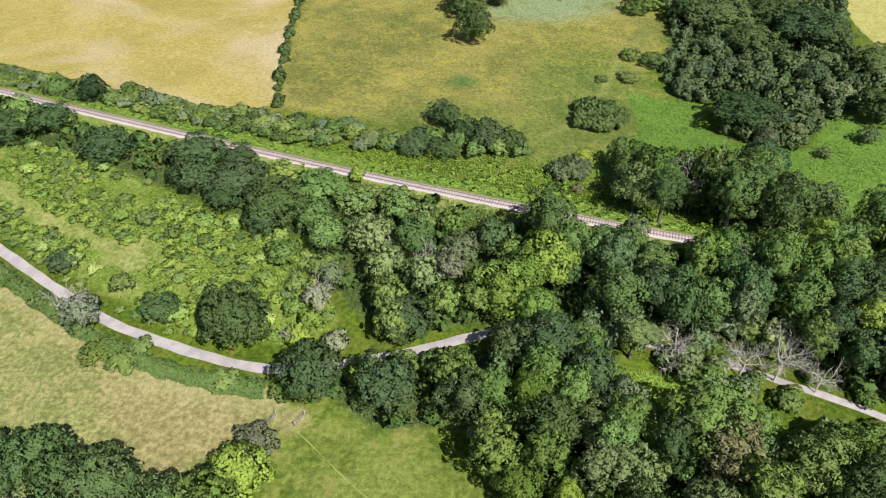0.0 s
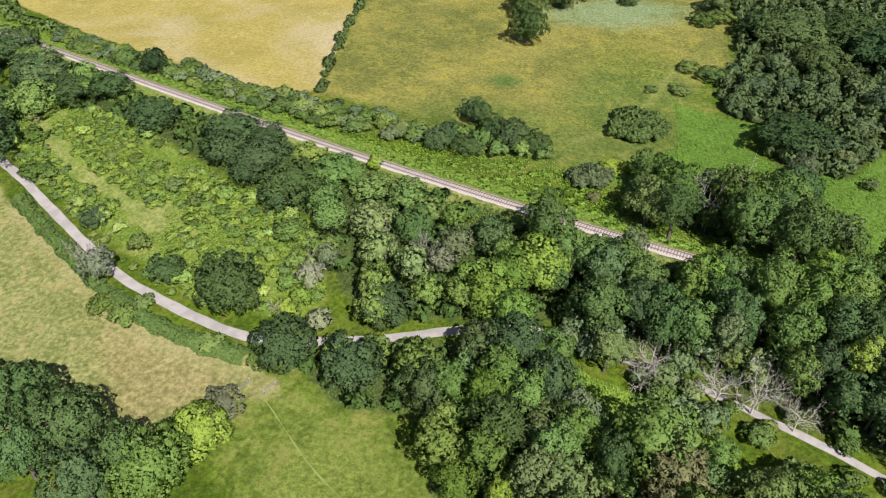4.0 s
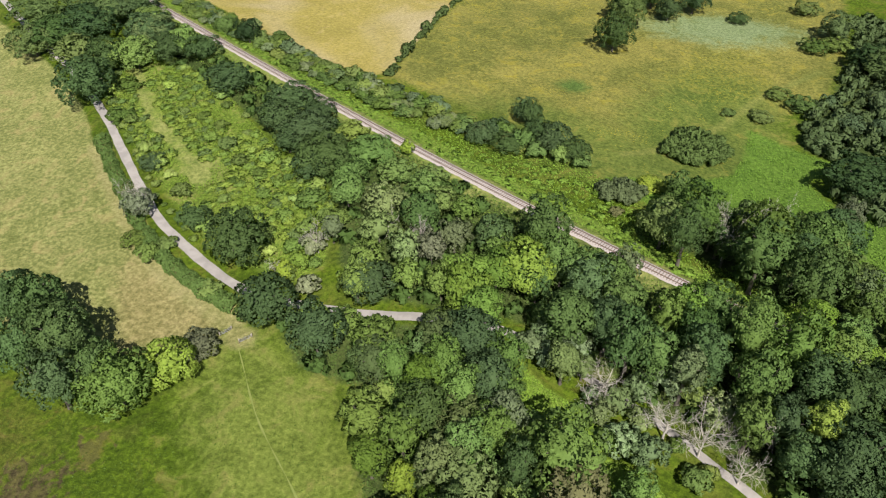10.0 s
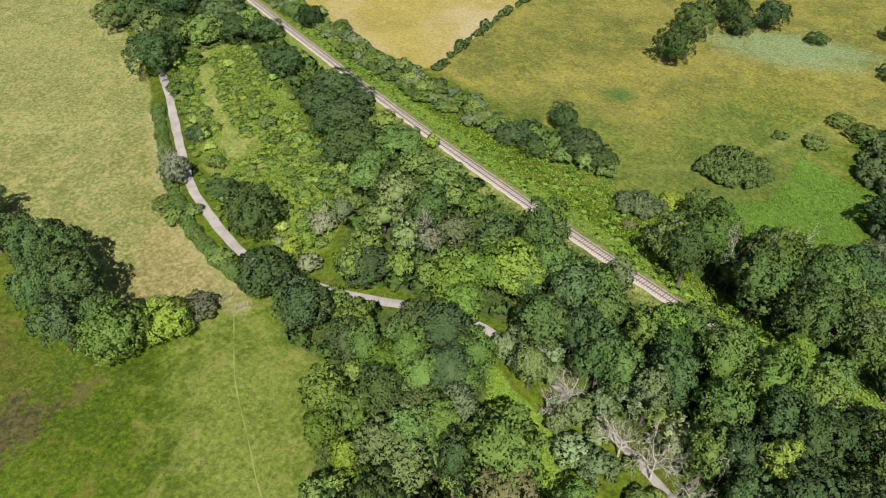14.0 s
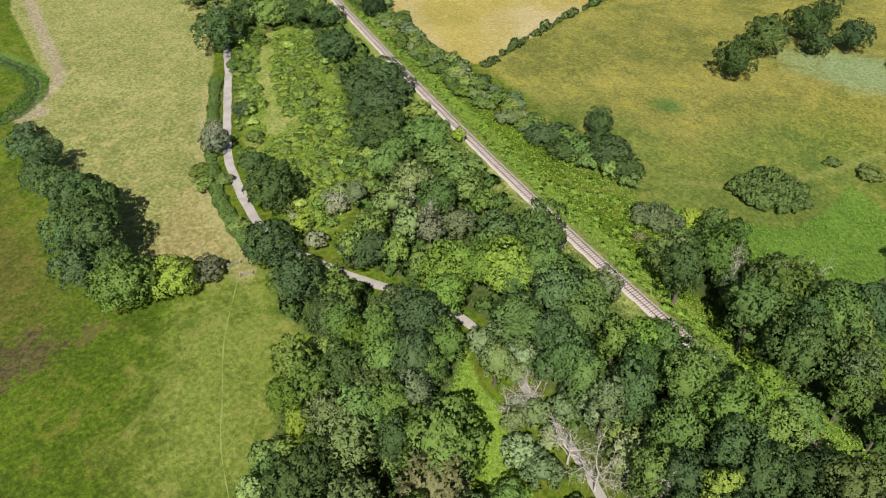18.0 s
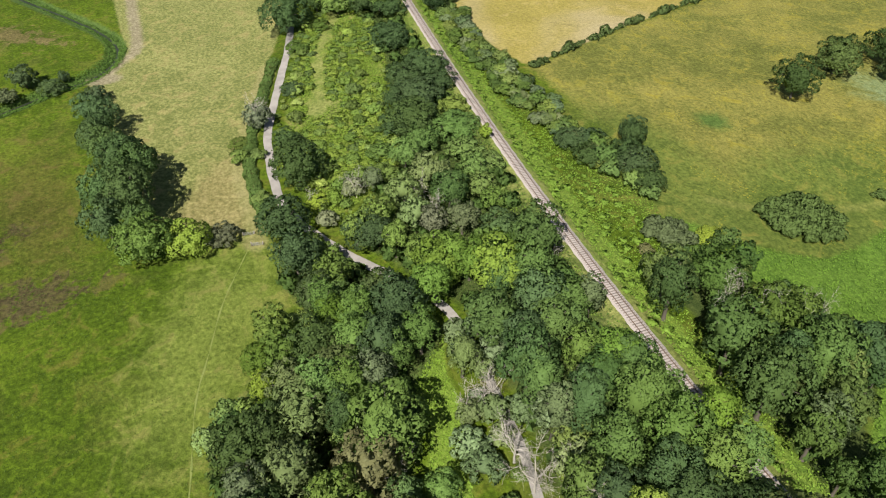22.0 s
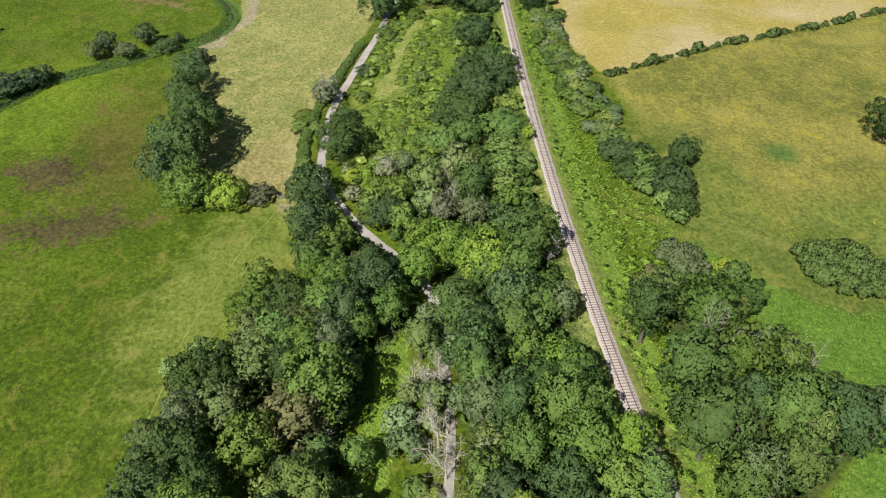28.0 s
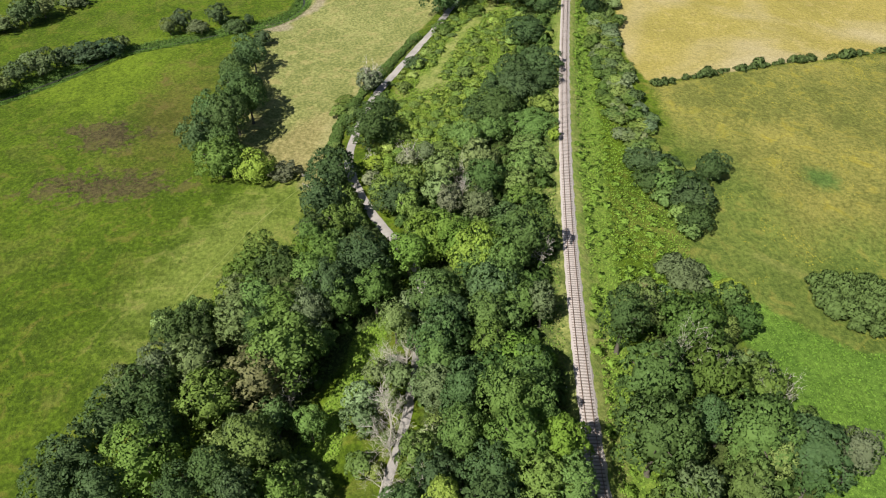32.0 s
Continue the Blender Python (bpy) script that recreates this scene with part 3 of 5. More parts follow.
def extruded(offsets, lifts):
    """A cross-section of (offset, lift) drawn along the railway."""
    o, l = np.array(offsets), np.array(lifts)
    v = np.concatenate([line[:, None, :] + across[:, None, :] * o[None, :, None], (line_z[:, None] + l[None, :])[..., None]], -1)
    return v.reshape(-1, 3), grid_faces(len(line), len(o))


part("ballast", mesh_of("ballast", *extruded((-2.2, -1.8, -1.42, 0, 1.42, 1.8, 2.2), (-0.6, -0.3, 0.0, 0.02, 0.0, -0.3, -0.6)), BALLAST, True), railway, "pale stone ballast bed")
for s in (-0.7525, 0.7525):
    part("rail", mesh_of("rail", *extruded((s - 0.07, s - 0.06, s - 0.03, s - 0.035, s + 0.035, s + 0.03, s + 0.06, s + 0.07), (0.05, 0.12, 0.14, 0.26, 0.26, 0.14, 0.12, 0.05)), STEEL), railway, "rusty steel rail")

# ---- trees: x, y, crown radius, height ----
OAK_LINE = [(-105.0, 70.0, 4.6, 12.0), (-88.0, 68.5, 5.4, 14.5), (-66.0, 67.0, 5.4, 16.0), (-48.0, 63.0, 4.8, 13.5), (-120.7, 71.2, 5.1, 10.8), (-111.8, 73.9, 4.4, 12.0), (-98.1, 67.0, 5.0, 13.2), (-79.6, 68.8, 6.6, 16.8), (-72.2, 71.6, 5.5, 15.6),
    (-57.9, 64.8, 6.9, 18.0), (-65.9, 59.8, 5.2, 15.6), (-51.9, 56.7, 5.7, 15.6)]
GREEN_LINE = [(-42.2, 61.9, 6.8, 12.0)]
LIME_LINE = [(-37.1, 71.7, 5.2, 9)]
GREY_LINE = [(-36.4, 79.8, 4.6, 4.4)]
OAK_FRONT = [(24.9, 132.3, 6.2, 16.5)]
OAK_ROAD = [(-140.0, 153.5, 9.2, 14.5), (-148.0, 171.7, 7.0, 12), (-93.6, 130.9, 4.2, 3.8), (-64.8, 113.5, 4.2, 6.2), (-45.8, 107.6, 7.6, 13), (-27.5, 93.0, 6.4, 11.5), (-11.7, 88.6, 5.9, 12.5), (-9.0, 107.8, 6.2, 8.5), (1.5, 88.3, 4, 9)]
LIME_ROAD = [(-31.8, 106.0, 3.0, 4), (-29.9, 110.2, 2.7, 4)]
OAK_RAIL = [(-97.3, 174.0, 7.0, 9.0), (-119.7, 190.1, 6.2, 7.0), (-69.8, 169.7, 8.0, 8.0), (-56.8, 166.8, 5.1, 6), (-67.9, 159.4, 6.3, 9.0),
    (-55.2, 155.7, 7.5, 9.0), (-43.3, 146.4, 7.4, 10.0), (-45.5, 141.6, 5.1, 8.0), (-58.2, 150.0, 4.3, 8.0)]
SHRUB_TALL = [(-22.7, 149.7, 5.2, 4.5), (-12.0, 150.2, 4.4, 4), (-43.8, 162.6, 4.6, 4), (-39.3, 131.8, 4.2, 4), (-29.0, 126.3, 4.1, 4),
    (4.0, 180.5, 3.2, 5.5), (9.0, 177.0, 2.8, 4.5), (16.0, 178.0, 3, 5), (-3.0, 183.0, 3, 5), (11.0, 187.0, 2.8, 5), (23.0, 177.5, 2.8, 4),
    (5.0, 189.0, 2.6, 5)]
SILVER_BUSH = [(-23.3, 103.8, 3.2, 4.5), (-28.6, 115.6, 3.0, 5)]
GREY_PALE = [(-82.0, 112.4, 4.4, 8)]
PINK_SHRUB = [(37.2, 158.7, 1.8, 2.2)]
LIME_BUSH = [(42.8, 176.7, 3.7, 2.5), (46.3, 177.5, 2.8, 2.5)]
BANK_HEDGE = [(12.5, 183.0, 6.0, 8.5), (1.7, 194.3, 3.6, 8), (7.0, 184.5, 4.0, 8), (20.0, 180.5, 4.2, 7), (-1.0, 197.2, 4.5, 6.5), (0.5, 177.8, 4.6,
    5), (-9.0, 179.2, 4.7, 5), (-6.6, 184.3, 4.1, 5)]
ELLIPSE_BUSH = [(51.0, 206.4, 11.7, 5)]
OAK_FIELD = [(11.8, 264.5, 7.1, 13.6), (7.7, 301.4, 6.0, 11.1), (16.4, 318.1, 7.1, 13.6), (25.3, 307.4, 5.5, 9.9), (33.7, 319.5, 6.2, 12.3), (16.6, 339.8, 5.6, 11.1)]
RAILTREE = [(-114.6, 208.6, 4.6, 9.0)]
HEDGE_SHRUB = [(-76.1, 103.2, 3.5, 2.8), (-69.1, 100.3, 3.2, 2.8), (-66.7, 104.8, 2.5, 2.2), (-45.7, 95.3, 2.9, 2.4), (-33.2, 92.4, 2.6, 2.6)]
THICK_BIG = [(97.6, 203.5, 10.3, 10.0), (114.2, 282.8, 13.0, 12.0), (142.4, 269.4, 13.4, 13.0), (134.4, 284.5, 11.7, 13.0), (151.3, 263.3, 8.8, 11.0),
    (157.1, 238.2, 8.2, 10.0), (140.9, 200.3, 7.2, 10.0), (101.2, 289.8, 7.1, 9.0), (119.9, 260.8, 8.8, 9.0)]
THICK_SHRUB = [(86.9, 228.4, 4.5, 5), (95.7, 242.6, 4.4, 5), (105.3, 240.3, 4.6, 6), (104.8, 260.0, 4.6, 6), (115.4, 234.2, 5.1, 6), (128.9, 243.1,
    5.2, 6), (132.8, 232.6, 5.0, 6), (133.4, 215.8, 5.2, 6), (120.4, 211.3, 4.7, 5), (108.7, 200.1, 4.1, 5), (111.2, 192.7, 3.3, 4), (118.5, 197.6,
    3.4, 4), (100.7, 192.4, 3.3, 4), (141.3, 242.8, 4.7, 6), (142.2, 222.5, 4.4, 6), (114.1, 178.7, 2.1, 3), (130.7, 186.4, 3.2, 5), (109.6, 235.0,
    4.3, 6), (88.7, 255.8, 3.0, 4)]
FIELD_SHRUB = [(72.9, 256.4, 4.4, 3), (81.2, 251.4, 5.6, 3.5), (68.6, 239.4, 4.2, 2.2), (58.4, 237.3, 2.5, 1.5), (84.0, 301.5, 5.9, 4), (90.8, 304.9,
    6.0, 5)]
FAR_TOP = [(10.0, 295.4, 7.9, 12.0), (53.1, 317.9, 4.5, 4), (90.7, 314.1, 7.3, 10.8), (78.5, 339.0, 5.5, 5)]
OAK_WEST = [(-174.4, 189.5, 10.6, 12.0), (-182.5, 180.7, 10.5, 12.0), (-204.7, 194.2, 10.2, 12.0), (-173.1, 203.2, 8.8, 11.0), (-148.8, 195.1, 8.4,
    10.0), (-167.7, 208.4, 8.8, 11.0), (-164.0, 172.3, 7.2, 10.0), (-185.7, 172.5, 8.3, 11.0), (-189.0, 208.4, 9.0, 12.0)]
WEST_SHRUB = [(-122.7, 148.3, 4.7, 4), (-133.8, 165.1, 4.6, 3), (-158.6, 179.7, 6.1, 6), (-159.3, 206.7, 6.6, 6)]
RIVER_TREES = [(-163.1, 45.3, 4.4, 7.5), (-157.1, 40.6, 3.9, 6.6), (-156.6, 51.8, 4.3, 4.9), (-163.6, 60.2, 4.7, 7.8), (-155.0, 66.9, 4.8, 5.2), (-160.5, 72.6, 2.1, 4.4), (-142.3, 18.3, 5.8, 7.9), (-140.1, 10.3, 6.8, 6.9), (-139.6, 2.2, 5.1, 6.0), (-131.2, -4.4, 6.1, 8.8),
    (-125.6, -11.1, 4.6, 7.9), (-118.0, -17.0, 5.5, 6.9), (-178.4, -28.3, 6.5, 6.0),
    (-182.8, -19.0, 6.0, 11.0), (-189.3, -13.6, 6.2, 8.8), (-176.1, -36.2, 5.8, 7.8), (-201.0, -3.2, 5.9, 4.5), (-136.4, 77.6, 4.1, 5.5), (-147.3, 22.7, 3.1, 5.9)]
GREY_LANE = [(46.5, 97.4, 1.9, 3.2), (59.7, 104.8, 4.2, 8.0), (54.0, 89.4, 3.6, 5), (70.2, 100.8, 4.0, 8.0)]
SHRUB_LANE6 = [(68.0, 86.8, 2.5, 3.5), (65.3, 104.6, 4.1, 6), (82.9, 79.9, 2.3, 3), (72.2, 78.0, 3.1,
    6)]
GREY_LANE32 = [(59.2, 88.7, 3.7, 6)]
LANE_COVER = [(31.0, 104.3, 3, 5), (36.0, 102.3, 3, 5.5), (40.5, 106.8, 3.5, 7), (51.0, 97.2, 3, 5), (54.5, 101.8, 3, 6), (56.5, 95.0, 2.6, 4), (33.0,
    108.5, 3, 6), (43.3, 101.4, 2.6, 6.5)]
LANE_SIDE = [(64.0, 92.6, 1.6, 2), (69.5, 98.6, 1.6, 2.4), (70.5, 89.3, 1.7, 2.2), (75.0, 93.0, 1.8, 2.6), (84.0, 87.5, 2, 3), (90.0, 79.5, 2, 2.4)]
SHRUB_LANE = [(67.0, 75.0, 4.7, 5)]
FILL_WOOD_SOUTH = [(56.5, 72.7, 3.1, 11.9), (20.2, 57.0, 3.2, 8.9), (37.3, 79.9, 2.9, 10.3), (33.7, 82.0, 2.8, 11.1), (29.3,
    90.3, 2.5, 10.8), (39.5, 71.8, 2.6, 8.8), (33.9, 73.2, 3.1, 9.6), (24.4, 55.5, 3.0, 9.7), (59.0, 62.3, 2.8, 8.7), (21.6, 88.4, 2.9, 10.2), (40.2,
    58.7, 3.1, 9.5), (43.5, 70.7, 2.6, 10.6), (52.0, 61.2, 2.7, 11.8), (38.4, 76.7, 2.4, 11.6), (13.3, 81.8, 3.2, 8.6), (11.6,
    93.0, 2.9, 10.5), (7.1, 78.6, 2.6, 8.7), (26.3, 89.2, 2.5, 10.1)]
FILL_WOOD_SOUTH_MORE = [(22.5, 72.6, 2.5, 8.7), (48.5, 63.4, 3.1, 8.8), (69.2, 63.7, 2.5, 10.8), (42.2, 52.4, 3.2, 11.7), (38.0, 84.0, 2.6, 8.9),
    (28.0, 73.5, 2.4, 11.7), (17.6, 83.7, 2.7, 10.2), (25.1, 50.9, 2.5, 11.8), (26.4, 82.0, 2.5, 9.0), (9.0, 81.5, 2.4, 9.2), (23.7, 85.5, 2.8, 10.4), (46.2, 67.2, 2.7, 9.3), (22.8, 67.6, 2.7, 10.6), (5.9, 89.7, 2.8, 10.6), (18.2, 90.4, 2.8, 10.3), (23.6, 59.2, 2.4,
    10.6), (43.6, 60.8, 2.4, 9.5)]
FILL_WOOD_NORTH = [(90.6, 88.8, 2.8, 9.3), (101.7, 83.1, 3.0, 11.5), (105.5, 96.1, 2.5, 11.1), (107.6, 80.6, 2.9, 11.5), (110.6, 87.9, 3.2, 10.4),
    (107.2, 100.3, 3.0, 9.0), (108.4, 93.2, 2.6, 10.4), (111.5, 104.2, 2.7, 8.9), (95.4, 103.8, 3.4, 10.1), (95.4, 91.6, 2.6, 10.6), (110.2, 107.8,
    2.5, 11.3), (27.8, 118.1, 2.9, 10.1), (31.9, 123.2, 2.5, 9.7), (88.7, 92.2, 2.8, 10.7), (100.8, 93.0, 3.2, 9.2), (37.7, 123.2, 2.9, 10.0), (94.3,
    95.3, 2.5, 11.0), (100.7, 103.9, 2.6, 11.6), (40.9, 119.5, 2.9, 9.4), (63.2, 108.4, 2.7, 11.6)]
FILL_WOOD_NORTH_MORE = [(82.6, 93.7, 2.9, 11.4), (47.0, 122.1, 2.9, 11.6), (104.4, 108.9, 2.9, 9.7), (99.7, 108.5, 2.7, 10.0), (111.6, 82.6, 2.6,
    9.5), (111.3, 111.5, 2.5, 11.9), (105.4, 85.1, 2.9, 8.5), (70.0, 116.9, 2.6, 9.2), (37.7, 112.7, 2.5, 11.1)]
FILL_WOOD_BANK = [(73.4, 150.8, 2.5, 9.1), (80.2, 158.0, 2.5, 8.8), (57.1, 165.9, 2.5, 9.2), (111.6, 138.0, 2.9, 10.7), (74.1, 165.0, 3.2, 9.7),
    (69.8, 150.4, 3.2, 8.7), (92.3, 161.2, 2.8, 9.2), (50.7, 164.5, 2.8, 10.4), (86.6, 151.0, 2.4, 10.0), (79.0, 162.4, 2.9, 10.9),
    (71.5, 161.1, 3.2, 11.9), (79.6, 151.5, 3.0, 11.4)]
FILL_WOOD_BANK_MORE = [(65.0, 147.9, 2.5, 8.6), (55.2, 171.5, 3.2, 9.1), (71.0, 154.8, 2.7, 9.5), (58.0, 158.1, 2.5, 9.7), (93.7, 149.9, 2.9, 9.0),
    (82.2, 167.0, 2.9, 9.2), (47.7, 155.3, 2.7, 10.4), (61.2, 152.9, 2.6, 9.6), (87.7, 170.1, 2.5, 11.2), (100.3, 132.7, 2.6, 10.8),
    (50.4, 170.7, 3.3, 10.5), (88.6, 157.3, 2.7, 11.2), (63.1, 150.4, 2.5, 10.5), (49.4, 159.2, 2.7, 9.3)]
FILL_WOOD_BANK_REST = [(68.8, 167.0, 3.2, 8.7), (68.0, 163.1, 2.9, 10.8), (60.4, 161.6, 2.6, 8.6), (89.9, 151.0, 2.7, 11.5),
    (68.9, 158.1, 3.0, 11.6), (93.7, 140.7, 2.5, 8.9)]
DEAD_SPOTS = [(-82.0, 112.4, 3.6, 9), (48.7, 99.5, 5.3, 9.3), (61.2, 94.0, 5.9, 10.2), (71.7, 99.6, 4.3, 8.5), (46.7, 94.5, 3.5, 6.8), (67.9, 92.7,
    5.4, 12.3), (78.3, 98.8, 5.2, 12.3), (75.2, 89.8, 3.9, 8.5), (-27.6, 115.5, 3.9, 8.0), (-86.7, 113.8, 4.6, 9.0), (-4.0, 125.1, 3.4, 10.0), (-12.7,
    125.3, 3.2, 10.0), (-33.5, 105.4, 2.4, 5), (60.4, 156.7, 4.3, 12.0), (27.9, 135.5, 2.9, 10.0), (64.9, 150.5, 3.9, 15.0), (70.4, 153.5, 3.8, 15.0),
    (74.9, 165.8, 4.3, 13.0), (51.0, 150.7, 3.6, 11.0), (46.0, 73.7, 5.0, 11.0), (49.9, 75.4, 4.4, 10.0)]
DARK_OAKS = [(83.8, 106.5, 4.3, 19.8), (88.8, 105.2, 5.1, 19.3), (79.8, 98.5, 4.0, 15.6), (21.6, 95.4, 5.5, 17.0), (28.3, 87.3, 4.8, 17.9), (19.7, 76.7, 5.1, 17.3),
    (39.6, 71.3, 2.9, 20.9), (32.1, 54.8, 5.5, 17.6), (32.1, 59.6, 4.2, 18.2), (48.8, 49.8, 5.6, 18.7), (53.5, 44.1, 5.3, 19.3),
    (57.3, 53.1, 4.3, 18.5), (60.5, 39.2, 4.9, 19.8), (67.3, 44.2, 4.7, 19.8), (72.1, 57.4, 4.0, 19.5), (75.1, 66.4, 3.4, 19.7),
    (65.7, 36.8, 4.3, 20.0), (90.7, 94.9, 5.5, 18.0), (89.5, 91.0, 5.2, 15.5)]
DARK_OAKS_BANK = [(55.4, 142.6, 4.3, 17.5)]
BLUE_ASHES = [(37.1, 108.6, 5.9, 15.4), (45.7, 109.2, 4.6, 16.4), (39.3, 119.9, 5.1, 14.3), (69.7, 62.7, 4.2, 19.3), (50.9, 106.2, 5.4, 16.4),
    (64.6, 107.1, 4.2, 17.7), (83.5, 92.6, 3.8, 14.0)]
BLUE_ASHES_BANK = [(83.0, 136.0, 6.6, 18.4), (80.6, 147.1, 3.3, 16.6), (88.5, 164.3, 5.7, 13.8)]
GREEN_ASHES = [(33.2, 76.5, 3.6, 18.8), (30.0, 71.9, 4.3, 19.3), (9.7, 84.5, 3.4, 16.6), (18.8, 87.3, 4.0, 18.5), (29.0, 96.4, 4.2, 12.0), (24.5, 82.9, 3.9, 18.0), (31.0, 88.5, 3.5, 14.0),
    (29.9, 126.6, 4.9, 13.1), (37.8, 128.0, 4.6, 9.0), (62.6, 50.1, 5.9, 19.0), (73.2, 72.6, 4.2, 12.0), (59.2, 79.0, 3.1, 10.0),
    (36.6, 123.3, 4.8, 13.0), (46.6, 116.6, 4.5, 15.5), (42.6, 125.9, 4.7, 12.0), (71.9, 112.9, 5.2, 22.2), (72.8, 118.0, 3.8, 17.5),
    (74.6, 104.4, 4.5, 18.2), (79.8, 112.3, 4.9, 21.6), (88.8, 118.5, 3.4, 17.4), (58.5, 125.0, 2.6, 8.5), (55.9, 104.4, 4.0, 16.7)]
GREEN_ASHES_BANK = [(57.9, 157.0, 6.2, 14.5), (71.9, 140.0, 6.1, 20.5), (83.7, 154.9, 7.0, 15.2)]
OLIVE_TREES = [(18.0, 70.8, 4.4, 17.6), (74.9, 96.6, 3.8, 15.2), (9.7, 72.6, 4.8, 15.6), (2.0, 91.0, 4.6, 12.5), (53.4, 61.8, 5.4, 19.1), (55.9, 114.9, 3.8, 16.7),
    (87.0, 113.7, 4.4, 19.7)]
OLIVE_TREES_BANK = [(71.8, 152.6, 6.1, 17.2), (73.0, 164.5, 4.6, 12.0), (92.0, 148.5, 4.6, 11.5), (93.2, 135.0, 4.8, 14.0)]
SYCAMORES = [(13.1, 115.8, 6.2, 9.7), (19.8, 105.8, 4.2, 13.0), (24.2, 120.8, 6.0, 12.8), (60.8, 119.8, 4.7, 16.0), (82.1, 119.0, 4.0, 19.4)]
YOUNG_LIMES = [(16.0, 83.0, 3.5, 17.5), (21.1, 64.0, 2.5, 13.7), (28.1, 61.4, 2.6, 14.1), (85.5, 98.4, 3.0, 18.3)]
YOUNG_LIMES_BANK = [(55.1, 163.1, 2.4, 12.7)]
DULL_TREES = [(33.5, 81.8, 4.4, 15.5), (41.0, 51.4, 3.9, 17.9)]
DULL_TREES_BANK = [(91.3, 170.2, 3.6, 14.6)]
SALLOWS = [(31.9, 67.2, 5.4, 17.4), (26.2, 67.2, 3.8, 19.7), (42.7, 58.9, 4.8, 18.9), (45.3, 129.1, 3.2, 12.5), (62.2, 102.5, 3.2, 16.9)]
SALLOWS_BANK = [(93.1, 137.5, 4.3, 16.2)]
SPARSE_TREES = [(49.9, 70.4, 6.0, 18.6)]
GLADE_TREE = [(46.6, 76.0, 6.5, 22.5)]
SHADED_OAKS = [(64.4, 68.6, 5.4, 17.0)]
OAK_WOOD_EDGE = [(14.5, 96.8, 5.0, 12.5), (26.7, 77.6, 4.5, 14.9), (5.0, 85.1, 4.1, 14.4), (58.5, 66.7, 3.7, 12.0),
    (42.6, 45.6, 4.2, 14.4), (95.0, 113.0, 4.4, 13.5), (98.5, 98.1, 5.7, 15.6), (96.5, 84.2, 5.3, 15.6), (101.5, 113.8, 6.2, 15.6),
    (79.7, 66.4, 3.7, 12.0)]
LIME_WOOD_EDGE = [(13.2, 67.0, 3.6, 12.0)]
ASH_WOOD_EDGE = [(39.6, 99.1, 3.2, 12.0), (62.8, 114.0, 4.4, 15.6), (64.5, 120.0, 4.3, 17.0)]
WILLOW_WOOD_EDGE = [(94.7, 117.4, 3.4, 7.0), (49.1, 93.4, 2.8, 6)]
ASH_BANK_EDGE = [(50.0, 148.6, 5.0, 13.2), (105.3, 135.4, 4.5, 16.8), (110.7, 130.9, 4.3, 15.6)]
ROUGH_OAKS = [(-131.5, 185.3, 7.0, 9.5), (-148.5, 195.2, 9.6, 10.4)]
LANE_MAPLES = [(-8.5, 95.6, 3.8, 7.0), (-16.5, 95.4, 3.4, 6.4), (-2.0, 96.4, 3.2, 5.6)]
ROUGH_DARK_ASHES = [(-6.7, 131.8, 4.8, 10.3), (12.6, 132.2, 4.6, 8.4)]
ROUGH_HAZELS = [(-33.2, 154.2, 7.0, 5.8), (-32.6, 141.6, 4.5, 8.3), (-28.7, 132.8, 4.3, 9.9), (16.5, 124.9, 4.4, 9.7), (26.3, 120.7, 4.5, 10.6),
    (-128.0, 213.0, 4.5, 6.0)]
ROUGH_MAPLES = [(-11.7, 144.1, 4.3, 7.5), (-5.2, 141.5, 4.2, 6.5), (-12.2, 112.7, 4.4, 9.7), (2.3, 139.2, 3.5, 7.1), (-10.9, 105.4, 3.8, 10.5),
    (7.5, 111.6, 3.9, 9.5), (0.1, 109.9, 3.6, 10.5), (-128.5, 190.0, 5.5, 10.5), (-139.5, 176.6, 7.8, 10.8)]
ROUGH_BRIGHT_TREES = [(14.0, 111.4, 5.7, 11.3), (24.3, 127.4, 4.9, 10.4), (18.5, 118.0, 4.8, 11.0)]
ROUGH_YELLOW_BUSH = [(-23.2, 157.9, 2, 4.3)]
ROUGH_DULL_BUSHES = [(-11.4, 151.0, 1.9, 3.0), (-25.9, 120.1, 2.7, 8.5), (4.3, 127.1, 4.1, 9.5)]
ROUGH_PALE_WILLOWS = [(-17.7, 133.1, 5.6, 10.1), (-13.6, 122.0, 4.5, 11.4), (-4.3, 118.7, 4.1, 11.0)]
ROUGH_SILVER_TREE = [(1.1, 120.4, 3.6, 10.5)]
